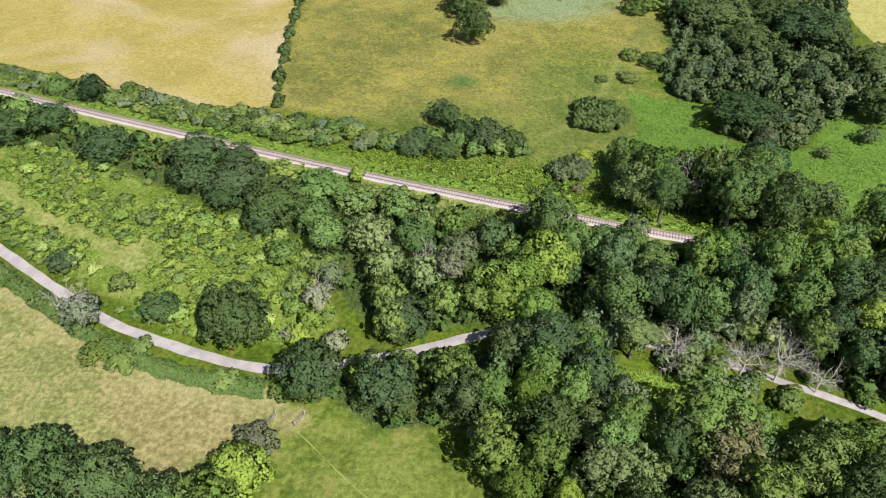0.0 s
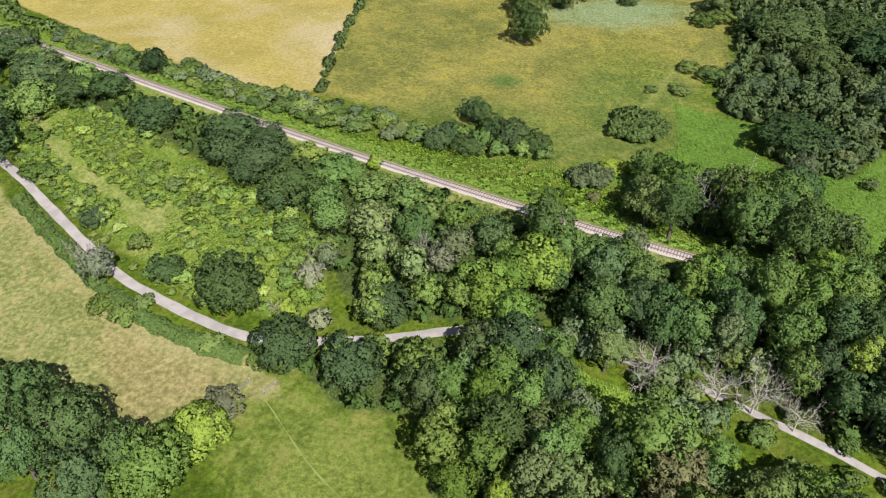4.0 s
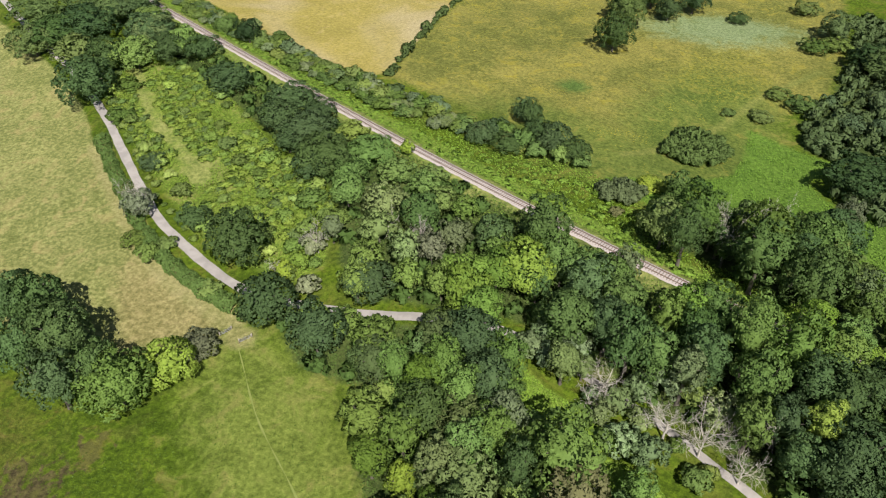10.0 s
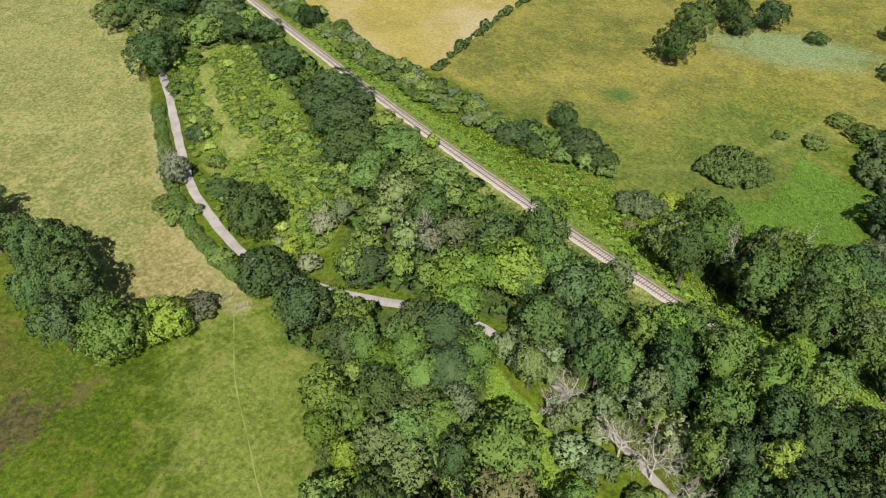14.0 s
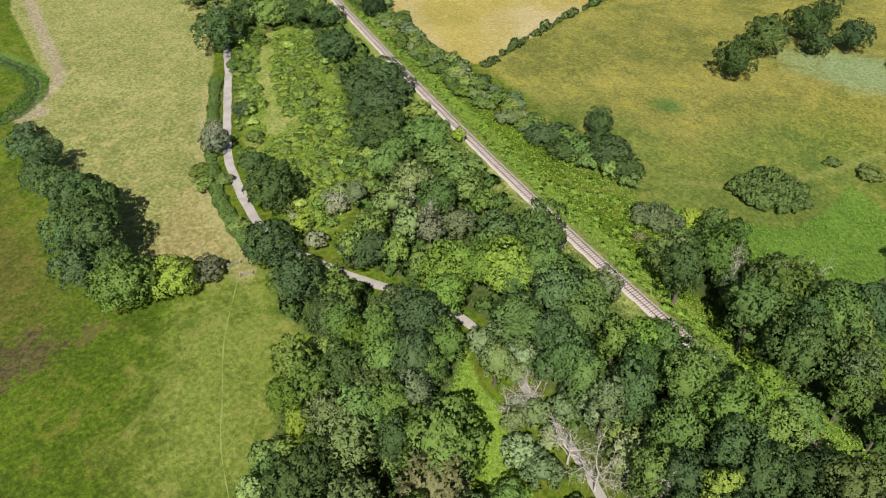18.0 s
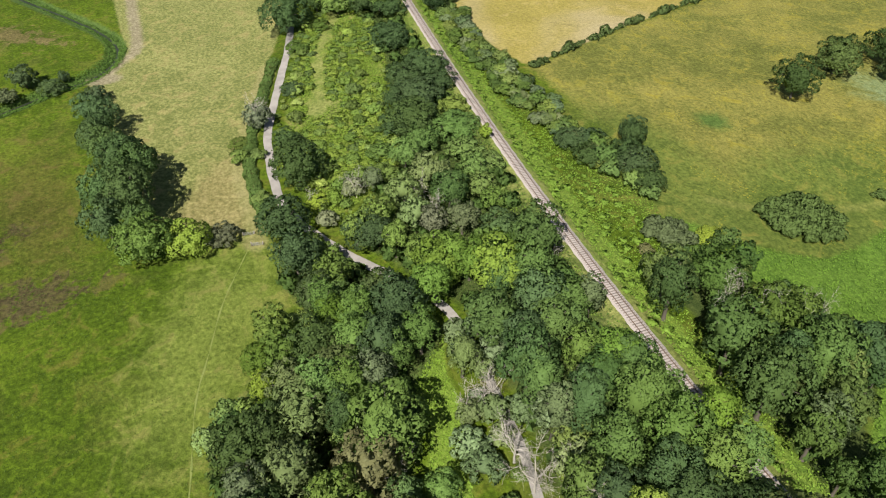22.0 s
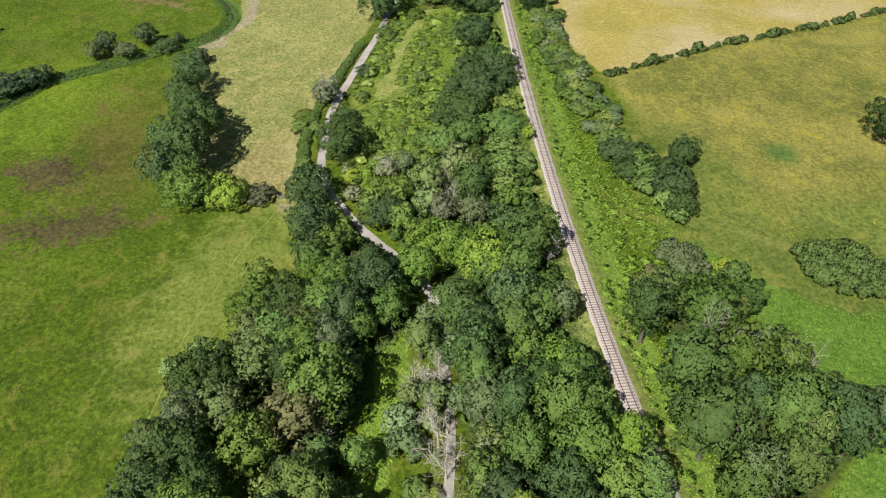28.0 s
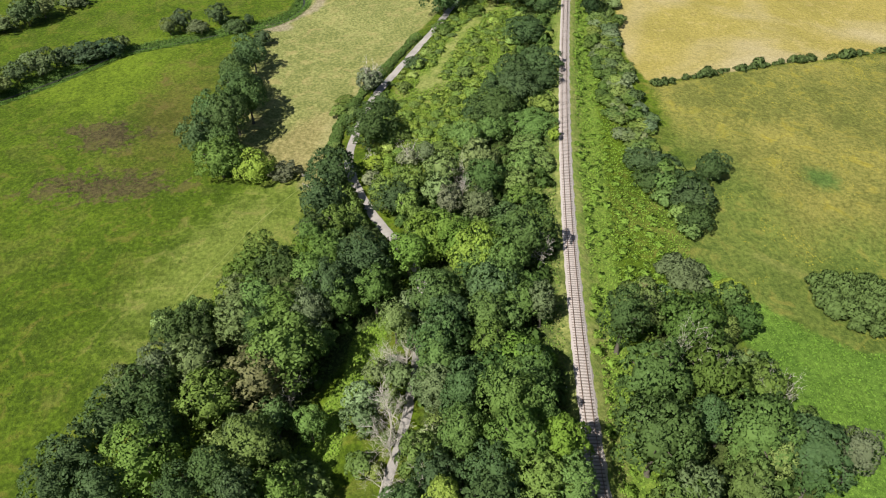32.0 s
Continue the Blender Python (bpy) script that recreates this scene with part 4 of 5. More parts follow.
PLANTING = [
    ("field_maple", LANE_MAPLES, "low olive-green maple on the verge of the lane", "lane trees", 1.1),
    ("green_ash", GREEN_LINE, "mid-green rounded tree near the end of a tree line", "tree line", 1.0),
    ("dark_oak", ROUGH_OAKS, "dark green oak in the rough ground by the lane", "lane trees", 1.0),
    ("blue_ash", ROUGH_DARK_ASHES, "dark blue-green ash in the rough ground by the lane", "lane trees", 1.0),
    ("green_ash", ROUGH_HAZELS, "leafy mid-green ash in the rough ground by the lane", "lane trees", 1.15),
    ("field_maple", ROUGH_MAPLES, "olive-green maple in the rough ground by the lane", "lane trees", 1.35),
    ("sycamore", ROUGH_BRIGHT_TREES, "bright green sycamore in the rough ground by the lane", "lane trees", 0.85),
    ("lime", ROUGH_YELLOW_BUSH, "small yellow-green tree in the rough ground by the lane", "lane trees", 1.0),
    ("dull_oak", ROUGH_DULL_BUSHES, "dull brownish-green oak in the rough ground by the lane", "lane trees", 1.15),
    ("sallow", ROUGH_PALE_WILLOWS, "pale grey-green sallow in the rough ground by the lane", "lane trees", 1.35),
    ("silver", ROUGH_SILVER_TREE, "thin silvery half-bare tree in the rough ground by the lane", "lane trees", 1.0),
    ("dark_oak", DARK_OAKS, "dense dark green oak in the wood", "wood trees", 0.88),
    ("dark_oak", DARK_OAKS_BANK, "dense dark green oak on the railway bank", "bank trees", 0.82),
    ("blue_ash", BLUE_ASHES, "dense blue-green ash in the wood", "wood trees", 0.9),
    ("blue_ash", BLUE_ASHES_BANK, "dense blue-green ash on the railway bank", "bank trees", 0.82),
    ("green_ash", GREEN_ASHES, "leafy mid-green ash in the wood", "wood trees", 1.0),
    ("green_ash", GREEN_ASHES_BANK, "leafy mid-green ash on the railway bank", "bank trees", 0.82),
    ("field_maple", OLIVE_TREES, "olive-green maple in the wood", "wood trees", 1.0),
    ("field_maple", OLIVE_TREES_BANK, "olive-green maple on the railway bank", "bank trees", 0.82),
    ("sycamore", SYCAMORES, "bright green sycamore in the wood", "wood trees", 1.0),
    ("lime", YOUNG_LIMES, "yellow-green young tree at the edge of the wood", "wood trees", 0.85),
    ("lime", YOUNG_LIMES_BANK, "yellow-green young tree at the edge of the wood", "bank trees", 1.0),
    ("dull_oak", DULL_TREES, "dull grey-green oak in the wood", "wood trees", 1.0),
    ("dull_oak", DULL_TREES_BANK, "dull grey-green oak on the railway bank", "bank trees", 0.82),
    ("sallow", SALLOWS, "pale grey-green sallow in the wood", "wood trees", 1.0),
    ("sallow", SALLOWS_BANK, "pale grey-green sallow on the railway bank", "bank trees", 0.82),
    ("ochre", SPARSE_TREES, "sparse brownish tree with bare branches", "wood trees", 1.0),
    ("glade_oak", GLADE_TREE, "large rounded mid-green oak beside a glade", "wood trees", 1.0),
    ("dark_olive_oak", SHADED_OAKS, "dark olive-green oak beside the lane", "wood trees", 1.0),
    ("oak", OAK_WOOD_EDGE, "dense dark green oak at the edge of the wood", "wood trees", 0.7),
    ("lime", LIME_WOOD_EDGE, "yellow-green young tree at the edge of the wood", "wood trees", 0.8),
    ("ash", ASH_WOOD_EDGE, "leafy mid-green ash tree at the edge of the wood", "wood trees", 0.8),
    ("willow", WILLOW_WOOD_EDGE, "pale grey-green willow at the edge of the wood", "wood trees", 0.8),
    ("ash", ASH_BANK_EDGE, "leafy mid-green ash tree on the railway bank", "bank trees", 0.68),
    ("dark_oak", OAK_LINE, "dark green broad oak in a tree line between meadows", "tree line", 1.2),
    ("lime", LIME_LINE, "yellow-green rounded tree at the end of a tree line", "tree line", 1.0),
    ("silver", GREY_LINE, "small grey-green rounded tree beside the gate", "tree line", 0.72),
    ("oak", OAK_FRONT, "tall dark green oak overhanging the railway", "wood trees", 0.95),
    ("dark_oak", OAK_ROAD, "dark green oak standing beside the lane", "lane trees", 0.95),
    ("lime", LIME_ROAD, "small yellow-green tree in rough ground", "lane trees", 1.0),
    ("dark_oak", OAK_RAIL, "dark green oak in a row beside the railway", "railside trees", 0.95),
    ("shrub", SHRUB_TALL, "tall leafy green shrub beside the railway", "railside scrub", 1.1),
    ("silver", SILVER_BUSH, "silvery grey bush beside the lane", "lane bushes", 1.1),
    ("silver", GREY_PALE, "pale grey half-dead tree leaning over the lane", "lane trees", 1.0),
    ("ochre", PINK_SHRUB, "small pinkish flowering bush on the railway bank", "bank trees", 1.3),
    ("lime", LIME_BUSH, "low yellow-green bush at the meadow edge", "bank trees", 1.0),
    ("dark_oak", BANK_HEDGE, "dark green low tree at the meadow edge", "railside scrub", 0.95),
    ("dark_oak", OAK_FIELD, "dark green oak standing in the flower meadow", "meadow oaks", 0.72),
    ("oak", RAILTREE, "round dark green oak close beside the railway", "railside trees", 0.6),
    ("shrub", HEDGE_SHRUB, "leafy green bush growing out of the lane hedge", "lane bushes", 0.85),
    ("oak", THICK_BIG, "large dark green tree rising above a thicket", "thicket", 0.8),
    ("willow", THICK_SHRUB, "grey-green shrub of a dense thicket", "thicket", 0.72),
    ("shrub", FIELD_SHRUB, "low dark shrub in the meadow", "meadow bushes", 0.85),
    ("oak", FAR_TOP, "dark green tree at the edge of the flower meadow", "meadow oaks", 0.95),
    ("oak", OAK_WEST, "dark green tree in a wood beside the lane", "west wood", 1.0),
    ("shrub", WEST_SHRUB, "green shrub at the edge of the west wood", "west wood", 1.0),
    ("willow", RIVER_TREES, "grey-green willow on the river bank", "river trees", 0.62),
    ("willow", GREY_LANE, "pale grey-green sapling growing over the lane", "glade shrubs", 1.35),
    ("shrub", SHRUB_LANE6, "leafy green shrub beside the lane", "lane bushes", 0.9),
    ("willow", GREY_LANE32, "pale grey-green sapling growing over the lane", "glade shrubs", 1.1),
    ("willow", LANE_COVER, "grey-green sapling leaning over the lane", "lane bushes", 1.05),
    ("shrub", LANE_SIDE, "low leafy bush on the edge of the lane", "lane bushes", 0.85),
    ("shrub", SHRUB_LANE, "leafy green shrub in a glade beside the lane", "glade shrubs", 1.1),
    ("sapling", FILL_WOOD_SOUTH, "slender green ash filling the wood", "wood trees", 1.1),
    ("sapling", FILL_WOOD_SOUTH_MORE, "slender green ash filling the wood", "wood trees", 1.1),
    ("sapling", FILL_WOOD_NORTH, "slender green ash filling the wood", "wood trees", 0.85),
    ("sapling", FILL_WOOD_NORTH_MORE, "slender green ash filling the wood", "wood trees", 0.85),
    ("sapling", FILL_WOOD_BANK, "slender green ash on the railway bank", "bank trees", 0.8),
    ("sapling", FILL_WOOD_BANK_MORE, "slender green ash on the railway bank", "bank trees", 0.8),
    ("sapling", FILL_WOOD_BANK_REST, "slender green ash on the railway bank", "bank trees", 0.8),
]

# ---- tree shapes ----
OAK_CROWNS = {k: [crown_mesh("oak_crown", seed + i, lobes + 5 * i, count, 0.072, lobe=0.26, spread=0.78, jitter=0.45, tall=k, flat_base=0.45 if k == 1.0 else 0.85) for i in range(3)]
              for k, seed, lobes, count in ((1.0, 10, 50, 2500), (1.5, 14, 62, 3000), (2.1, 18, 76, 3500))}
SYCAMORE_CROWNS = {k: [crown_mesh("sycamore_crown", seed + i, lobes + 5 * i, count, 0.078, lobe=0.3, spread=0.75, jitter=0.4, tall=k, flat_base=0.45 if k == 1.0 else 0.85) for i in range(2)]
                   for k, seed, lobes, count in ((1.0, 30, 38, 2400), (1.5, 34, 50, 2900), (2.1, 38, 60, 3300))}
WILLOW_CROWNS = {k: [crown_mesh("willow_crown", seed + i, lobes, count, 0.074, lobe=0.2, spread=0.8, jitter=0.7, stretch=1.7, core=0.55, tall=k, flat_base=0.45 if k == 1.0 else 0.85) for i in range(2)]
                 for k, seed, lobes, count in ((1.0, 50, 60, 2200), (1.5, 54, 76, 2700), (2.1, 58, 90, 3100))}
SHRUB_CROWNS = {1.0: [crown_mesh("shrub_crown", 70 + i, 22 + 3 * i, 620, 0.17, lobe=0.33, spread=0.7, jitter=0.6, flat_base=0.1) for i in range(5)]}
BUSHES = [crown_mesh("bush", 80 + i, 14, 170, 0.34, lobe=0.4, spread=0.66, jitter=0.65, flat_base=0.1) for i in range(4)]
SCRUB_BUSHES = [crown_mesh("scrub_bush", 75 + i, 12, 280, 0.2, lobe=0.36, spread=0.68, jitter=0.55, flat_base=0.1, rings=(5, 7)) for i in range(4)]
LOW_BUSHES = [crown_mesh("low_bush", 85 + i, 9, 85, 0.42, lobe=0.42, spread=0.62, jitter=0.7, flat_base=0.1, rings=(5, 7)) for i in range(5)]
BOUGHS = [boughs_mesh("boughs", 90 + i) for i in range(3)]
TRUNKS = [trunk_mesh("trunk", 100 + i) for i in range(3)]
BOUGHS_S = [boughs_mesh("stems", 95 + i, 6, 0.6, 0.035) for i in range(2)]
LARGE_CROWNS = {1.0: [crown_mesh("large_crown", 120 + i, 95 + 8 * i, 4500, 0.058, lobe=0.2, spread=0.83, jitter=0.45) for i in range(3)]}
FAR_CROWNS = {k: [crown_mesh("far_crown", seed + i, lobes + 4 * i, 1450, 0.105, lobe=0.25, spread=0.78, jitter=0.5, tall=k) for i in range(3)] for k, seed, lobes in ((1.0, 140, 44), (1.7, 145, 56))}
KINDS = {
    "oak": ("oak_tree", "tree", OAK_CROWNS, (0.099, 0.160, 0.057)),
    "dark_oak": ("oak_tree", "tree", OAK_CROWNS, (0.080, 0.130, 0.049)),
    "dark_olive_oak": ("oak_tree", "tree", OAK_CROWNS, (0.137, 0.184, 0.058)),
    "dull_oak": ("oak_tree", "tree", OAK_CROWNS, (0.149, 0.181, 0.090)),
    "glade_oak": ("oak_tree", "tree", OAK_CROWNS, (0.118, 0.194, 0.042)),
    "sycamore": ("sycamore_tree", "tree", SYCAMORE_CROWNS, (0.136, 0.246, 0.043)),
    "lime": ("lime_tree", "tree", SYCAMORE_CROWNS, (0.198, 0.305, 0.049)),
    "willow": ("willow_tree", "tree", WILLOW_CROWNS, (0.170, 0.246, 0.113)),
    "sallow": ("sallow_tree", "tree", WILLOW_CROWNS, (0.172, 0.226, 0.092)),
    "shrub": ("shrub", "shrub", SHRUB_CROWNS, (0.172, 0.259, 0.067)),
    "ash": ("ash_tree", "tree", SYCAMORE_CROWNS, (0.158, 0.258, 0.079)),
    "blue_ash": ("ash_tree", "tree", SYCAMORE_CROWNS, (0.103, 0.174, 0.064)),
    "green_ash": ("ash_tree", "tree", OAK_CROWNS, (0.136, 0.224, 0.057)),
    "field_maple": ("field_maple", "tree", WILLOW_CROWNS, (0.150, 0.222, 0.056)),
    "silver": ("whitebeam_tree", "tree", WILLOW_CROWNS, (0.236, 0.267, 0.155)),
    "sapling": ("ash_sapling", "tree", FAR_CROWNS, (0.145, 0.236, 0.070)),
    "ochre": ("hawthorn_tree", "tree", WILLOW_CROWNS, (0.175, 0.175, 0.083)),
}
EVEN = ("dark_oak", "dark_olive_oak", "dull_oak", "glade_oak", "blue_ash", "green_ash", "field_maple", "sallow", "ochre", "silver")
grow = np.random.default_rng(5)


def tree(kind, x, y, r, h, label, group="", tone=1.0):
    """A tree or shrub with its foot on the ground: crown radius r, height h."""
    name, category, crowns, colour = KINDS[kind]
    c = h - min(max(0.95 * r, 0.4 * h), 0.5 * h) if h > 5 else 0.45 * h
    if group in ("thicket", "river trees", "west wood") and category == "tree" and r < 8:
        crowns = FAR_CROWNS
    elif r > 6.4 and (h - c) / r < 1.25:
        crowns = LARGE_CROWNS
    elif r < 3.3 and h < 6:
        crowns = SHRUB_CROWNS
    elif r > 3.2 and crowns is SHRUB_CROWNS:
        crowns = WILLOW_CROWNS
    form = min(crowns, key=lambda k: abs(math.log(k * r / (h - c))))
    shapes = crowns[form]
    foot = tagged(new(name), label, category, group)
    foot.location = (x, y, height_at(x, y) - 0.05)
    foot.rotation_euler = (0, 0, grow.uniform(0, 6.28))
    even = kind in EVEN
    v = tone * (grow.uniform(0.86, 1.16) if even else grow.uniform(0.62, 1.42) if h > 6 else grow.uniform(0.72, 1.36))
    w = 1.0 + grow.uniform(-0.06, 0.06) if even else 0.88 + 0.34 * (v / tone - 0.6) / 0.8 + grow.uniform(-0.06, 0.06)
    tint = (colour[0] * v * w, colour[1] * v, colour[2] * v * grow.uniform(0.8, 1.15))
    part("crown", shapes[grow.integers(len(shapes))], foot, at=(0, 0, c), scale=(r * grow.uniform(0.94, 1.08), r * grow.uniform(0.94, 1.08), (h - c) * 1.02 / form), colour=tint)
    if h > 4.6:
        part("trunk", TRUNKS[grow.integers(3)], foot, at=(0, 0, 0), scale=(0.022 * h + 0.05, 0.022 * h + 0.05, c))
        part("limb", BOUGHS[grow.integers(3)], foot, at=(0, 0, c), scale=(r, r, h - c))
    else:
        part("stem", BOUGHS_S[grow.integers(2)], foot, at=(0, 0, c), scale=(r, r, c))
    return foot


# ---- planting ----
def fill(area, gap, seed, away=()):
    """Spots scattered over an area, at least gap apart, clear of the lines in away (line, distance)."""
    rng = np.random.default_rng(seed)
    a = np.array(area)
    lo, hi = a.min(0), a.max(0)
    n = int((hi - lo).prod() / gap ** 2 * 6)
    q = rng.uniform(lo, hi, (n, 2))
    q = q[within(q[:, 0], q[:, 1], area)]
    ok = np.ones(len(q), bool)
    for path, d in away:
        ok &= line_distance(q[:, 0], q[:, 1], path)[0] > d
    got = []
    for s in q[ok]:
        if all((s[0] - g[0]) ** 2 + (s[1] - g[1]) ** 2 > gap * gap for g in got):
            got.append((float(s[0]), float(s[1])))
    return got


def along(path, gap, width, seed):
    """Spots along a line, scattered to both sides."""
    rng = np.random.default_rng(seed)
    c = dense(path, gap)
    return [(float(p[0] + rng.uniform(-width, width)), float(p[1] + rng.uniform(-width, width))) for p in c]


# a wide willow thicket in the meadow, one rounded clump
def clump(name, cx, cy, rx, ry, turn, tall, count, colour, label, seed):
    rng = np.random.default_rng(seed)
    a, u = rng.uniform(0, 6.28, count), np.sqrt(rng.uniform(0, 1, count)) * 0.85
    c, s = math.cos(radians(turn)), math.sin(radians(turn))
    base = height_at(cx, cy)
    foot = tagged(new(name), label, "shrub", "meadow bushes")
    foot.location = (cx, cy, base)
    for i in range(count):
        u_, v_ = math.cos(a[i]) * u[i] * rx, math.sin(a[i]) * u[i] * ry
        x, y = u_ * c - v_ * s, u_ * s + v_ * c
        w, h = rng.uniform(1.6, 2.4), tall * (1 - 0.55 * u[i] ** 2) * rng.uniform(0.85, 1.1)
        part("bush_crown", SHRUB_CROWNS[1.0][i % 5], foot, at=(x, y, height_at(cx + x, cy + y) - base + h * 0.42), scale=(w, w, h * 0.62), colour=colour)
    return foot


clump("willow_thicket", ELLIPSE_BUSH[0][0], ELLIPSE_BUSH[0][1], 12.6, 10.2, 40, 5.4, 64, (0.125, 0.185, 0.055), "wide low rounded grey-green willow thicket in the meadow", 61)
clump("willow_thicket", 36.4, 168.6, 7.0, 5.0, 20, 4.4, 20, (0.145, 0.185, 0.085), "low grey-green willow clump beside the railway bank", 62)

for kind, spots, label, group, tone in PLANTING:
    for x, y, r, h in spots:
        tree(kind, x, y, r, h, label, group, tone)

def thicket(name, spots, label, colour, category="undergrowth", kind="stuff", squat=(1.0, 1.4), shape="bush"):
    """Many bushes grown together, joined: spots of x, y and radius."""
    shapes, out, soft = SHAPES[shape], [], []
    for x, y, w in spots:
        k = grow.integers(len(shapes))
        (v, f), n = shapes[k], ROUNDING[shape][k]
        a, h = grow.uniform(0, 6.28), w * grow.uniform(*squat) / 1.45
        c, s = math.cos(a) * w, math.sin(a) * w
        q = np.stack([x + v[:, 0] * c - v[:, 1] * s, y + v[:, 0] * s + v[:, 1] * c, height_at(x, y) + h * 0.4 + v[:, 2] * h], 1)
        out.append((q, f))
        soft.append(np.stack([n[:, 0] * math.cos(a) - n[:, 1] * math.sin(a), n[:, 0] * math.sin(a) + n[:, 1] * math.cos(a), n[:, 2]], 1))
    me = mesh_of(name, *join(out), LEAF, True)
    me.normals_split_custom_set_from_vertices(np.vstack(soft).tolist())
    ob = tagged(new(name, me), label, category, kind=kind)
    ob.color = (*colour, 1)
    return ob


def sized(spots, lo, hi):
    return [(x, y, grow.uniform(lo, hi)) for x, y in spots]


# scrub along the far side of the railway
FAR_SCRUB = [(-162, 233), (-145, 223.5), (-125, 217), (-106, 210.5), (-88, 203), (-69, 196), (-52, 191.5), (-36, 188), (-20, 185), (0, 182)]
for i, (x, y) in enumerate(along(FAR_SCRUB, 0.8, 5.6, 11)):
    w = grow.uniform(1.7, 3.2)
    tree("shrub" if i % 3 else "willow", x, y, w, w * grow.uniform(0.95, 1.3), "dense grey-green scrub bush beside the railway", "railside scrub", grow.uniform(0.78, 1.0))
thicket("railside_scrub", sized(along([(-330, 325), (-230, 268), (-165, 234)], 2.0, 3.0, 10), 1.7, 3.0), "far grey-green scrub beside the railway", (0.135, 0.2, 0.055), shape="low_bush")
# the hedge between the crop and the flower meadow
thicket("field_hedge", [(x, y, max(0.5, w)) for x, y, w in ((q[0], q[1], 1.15 + 0.5 * math.sin(q[1] * 0.31) + 0.35 * math.sin(q[1] * 0.83 + 1) + grow.uniform(-0.3, 0.3)) for q in along(HEDGE_LINE[:6], 1.6, 0.6, 12)) if w > 0.45], "low uneven gappy hedge between crop and meadow", (0.115, 0.165, 0.055), "hedge", "", (1.0, 1.7))
# the near side of the railway
NEAR_SCRUB = [(-190, 222), (-150, 202), (-126, 193), (-100, 182), (-76, 173), (-50, 162), (-25, 152), (0, 144), (16, 138)]
for x, y in along(NEAR_SCRUB, 3.0, 2.4, 13):
    w = grow.uniform(1.2, 2.3)
    tree("shrub", x, y, w, w * grow.uniform(0.9, 1.2), "dense green bush on the railway bank", "railside scrub", grow.uniform(0.85, 1.2))
# bushes in the rough ground between lane and railway
BANK_TOP = [(-150, 216), (-60, 178), (0, 156), (30, 146), (46, 141), (78, 131), (110, 119), (113, 124), (82, 134), (50, 146), (34, 166), (14, 172), (-8, 172), (-60, 186), (-150, 224)]
for seed, gap, tint, words in ((14, 3.3, (0.27, 0.36, 0.064), "low bright yellow-green brambles in rough grass"), (54, 3.5, (0.205, 0.305, 0.064), "low mid-green bushes in rough grass"), (55, 5.2, (0.155, 0.225, 0.07), "low dark green bushes in rough grass")):
    spots = [q for q in fill(SCRUB, gap, seed, ((ROAD_COARSE, 4.0), (RIDE_LINE, 2.7))) if math.sin(q[0] * 0.11 + 1.4) + math.sin(q[1] * 0.17 + q[0] * 0.05) > -1.0 and math.hypot(q[0] - CLEARING[0], (q[1] - CLEARING[1]) * 1.3) > 7.5]
    thicket("bramble_patch", sized(spots, 0.9, 2.2), words, tint, squat=(0.5, 0.85), shape="scrub_bush")
thicket("bramble_patch", sized(fill(BANK_TOP, 3.0, 44, ((RAIL_COARSE, 3.6),)), 0.6, 1.5), "low bright green brambles on the railway bank", (0.205, 0.325, 0.05), squat=(0.4, 0.75), shape="low_bush")
for x, y in fill(SCRUB, 6.5, 24, ((ROAD_COARSE, 6.0), (RIDE_LINE, 6.0))):
    if math.hypot(x - CLEARING[0], y - CLEARING[1]) < 7:
        continue
    w = grow.uniform(1.2, 2.7)
    tree("shrub", x, y, w, w * grow.uniform(0.9, 1.3), "rounded green bush in rough grass", "scrub bushes", grow.uniform(0.7, 1.7))
# undergrowth of the woods
for area, gap, seed, name in ((WOOD_SOUTH, 6.2, 15, "wood"), (WOOD_NORTH, 5.8, 16, "wood"), (WOOD_BANK, 7.5, 17, "bank wood"), (THICKET, 4.6, 18, "thicket")):
    spots = [q for q in fill(area, gap, seed, ((ROAD_COARSE, 3.2), (RAIL_COARSE, 9.5 if area is WOOD_BANK else 5.5))) if area_distance(np.array([q[0]]), np.array([q[1]]), GLADE)[0] < -1.5]
    grey = name == "thicket"
    thicket("undergrowth", sized(spots, 1.6, 3.4) if grey else sized(spots, 1.5, 2.8), "grey-green bushes of a dense thicket" if grey else "shaded green bushes growing under the trees of the " + name,
            (0.105, 0.15, 0.06) if grey else (0.078, 0.135, 0.034), squat=(1.2, 1.9), shape="bush" if grey else "low_bush")
# bushes along the lane's north side
for x, y in along([(-126, 150), (-110, 138.5), (-92, 126.5), (-76, 116), (-62, 110), (-48, 105)], 4.5, 0.9, 19):
    w = grow.uniform(0.8, 1.5)
    tree("shrub", x, y, w, w * 1.1, "small green bush on the lane's verge", "lane bushes", 1.0)


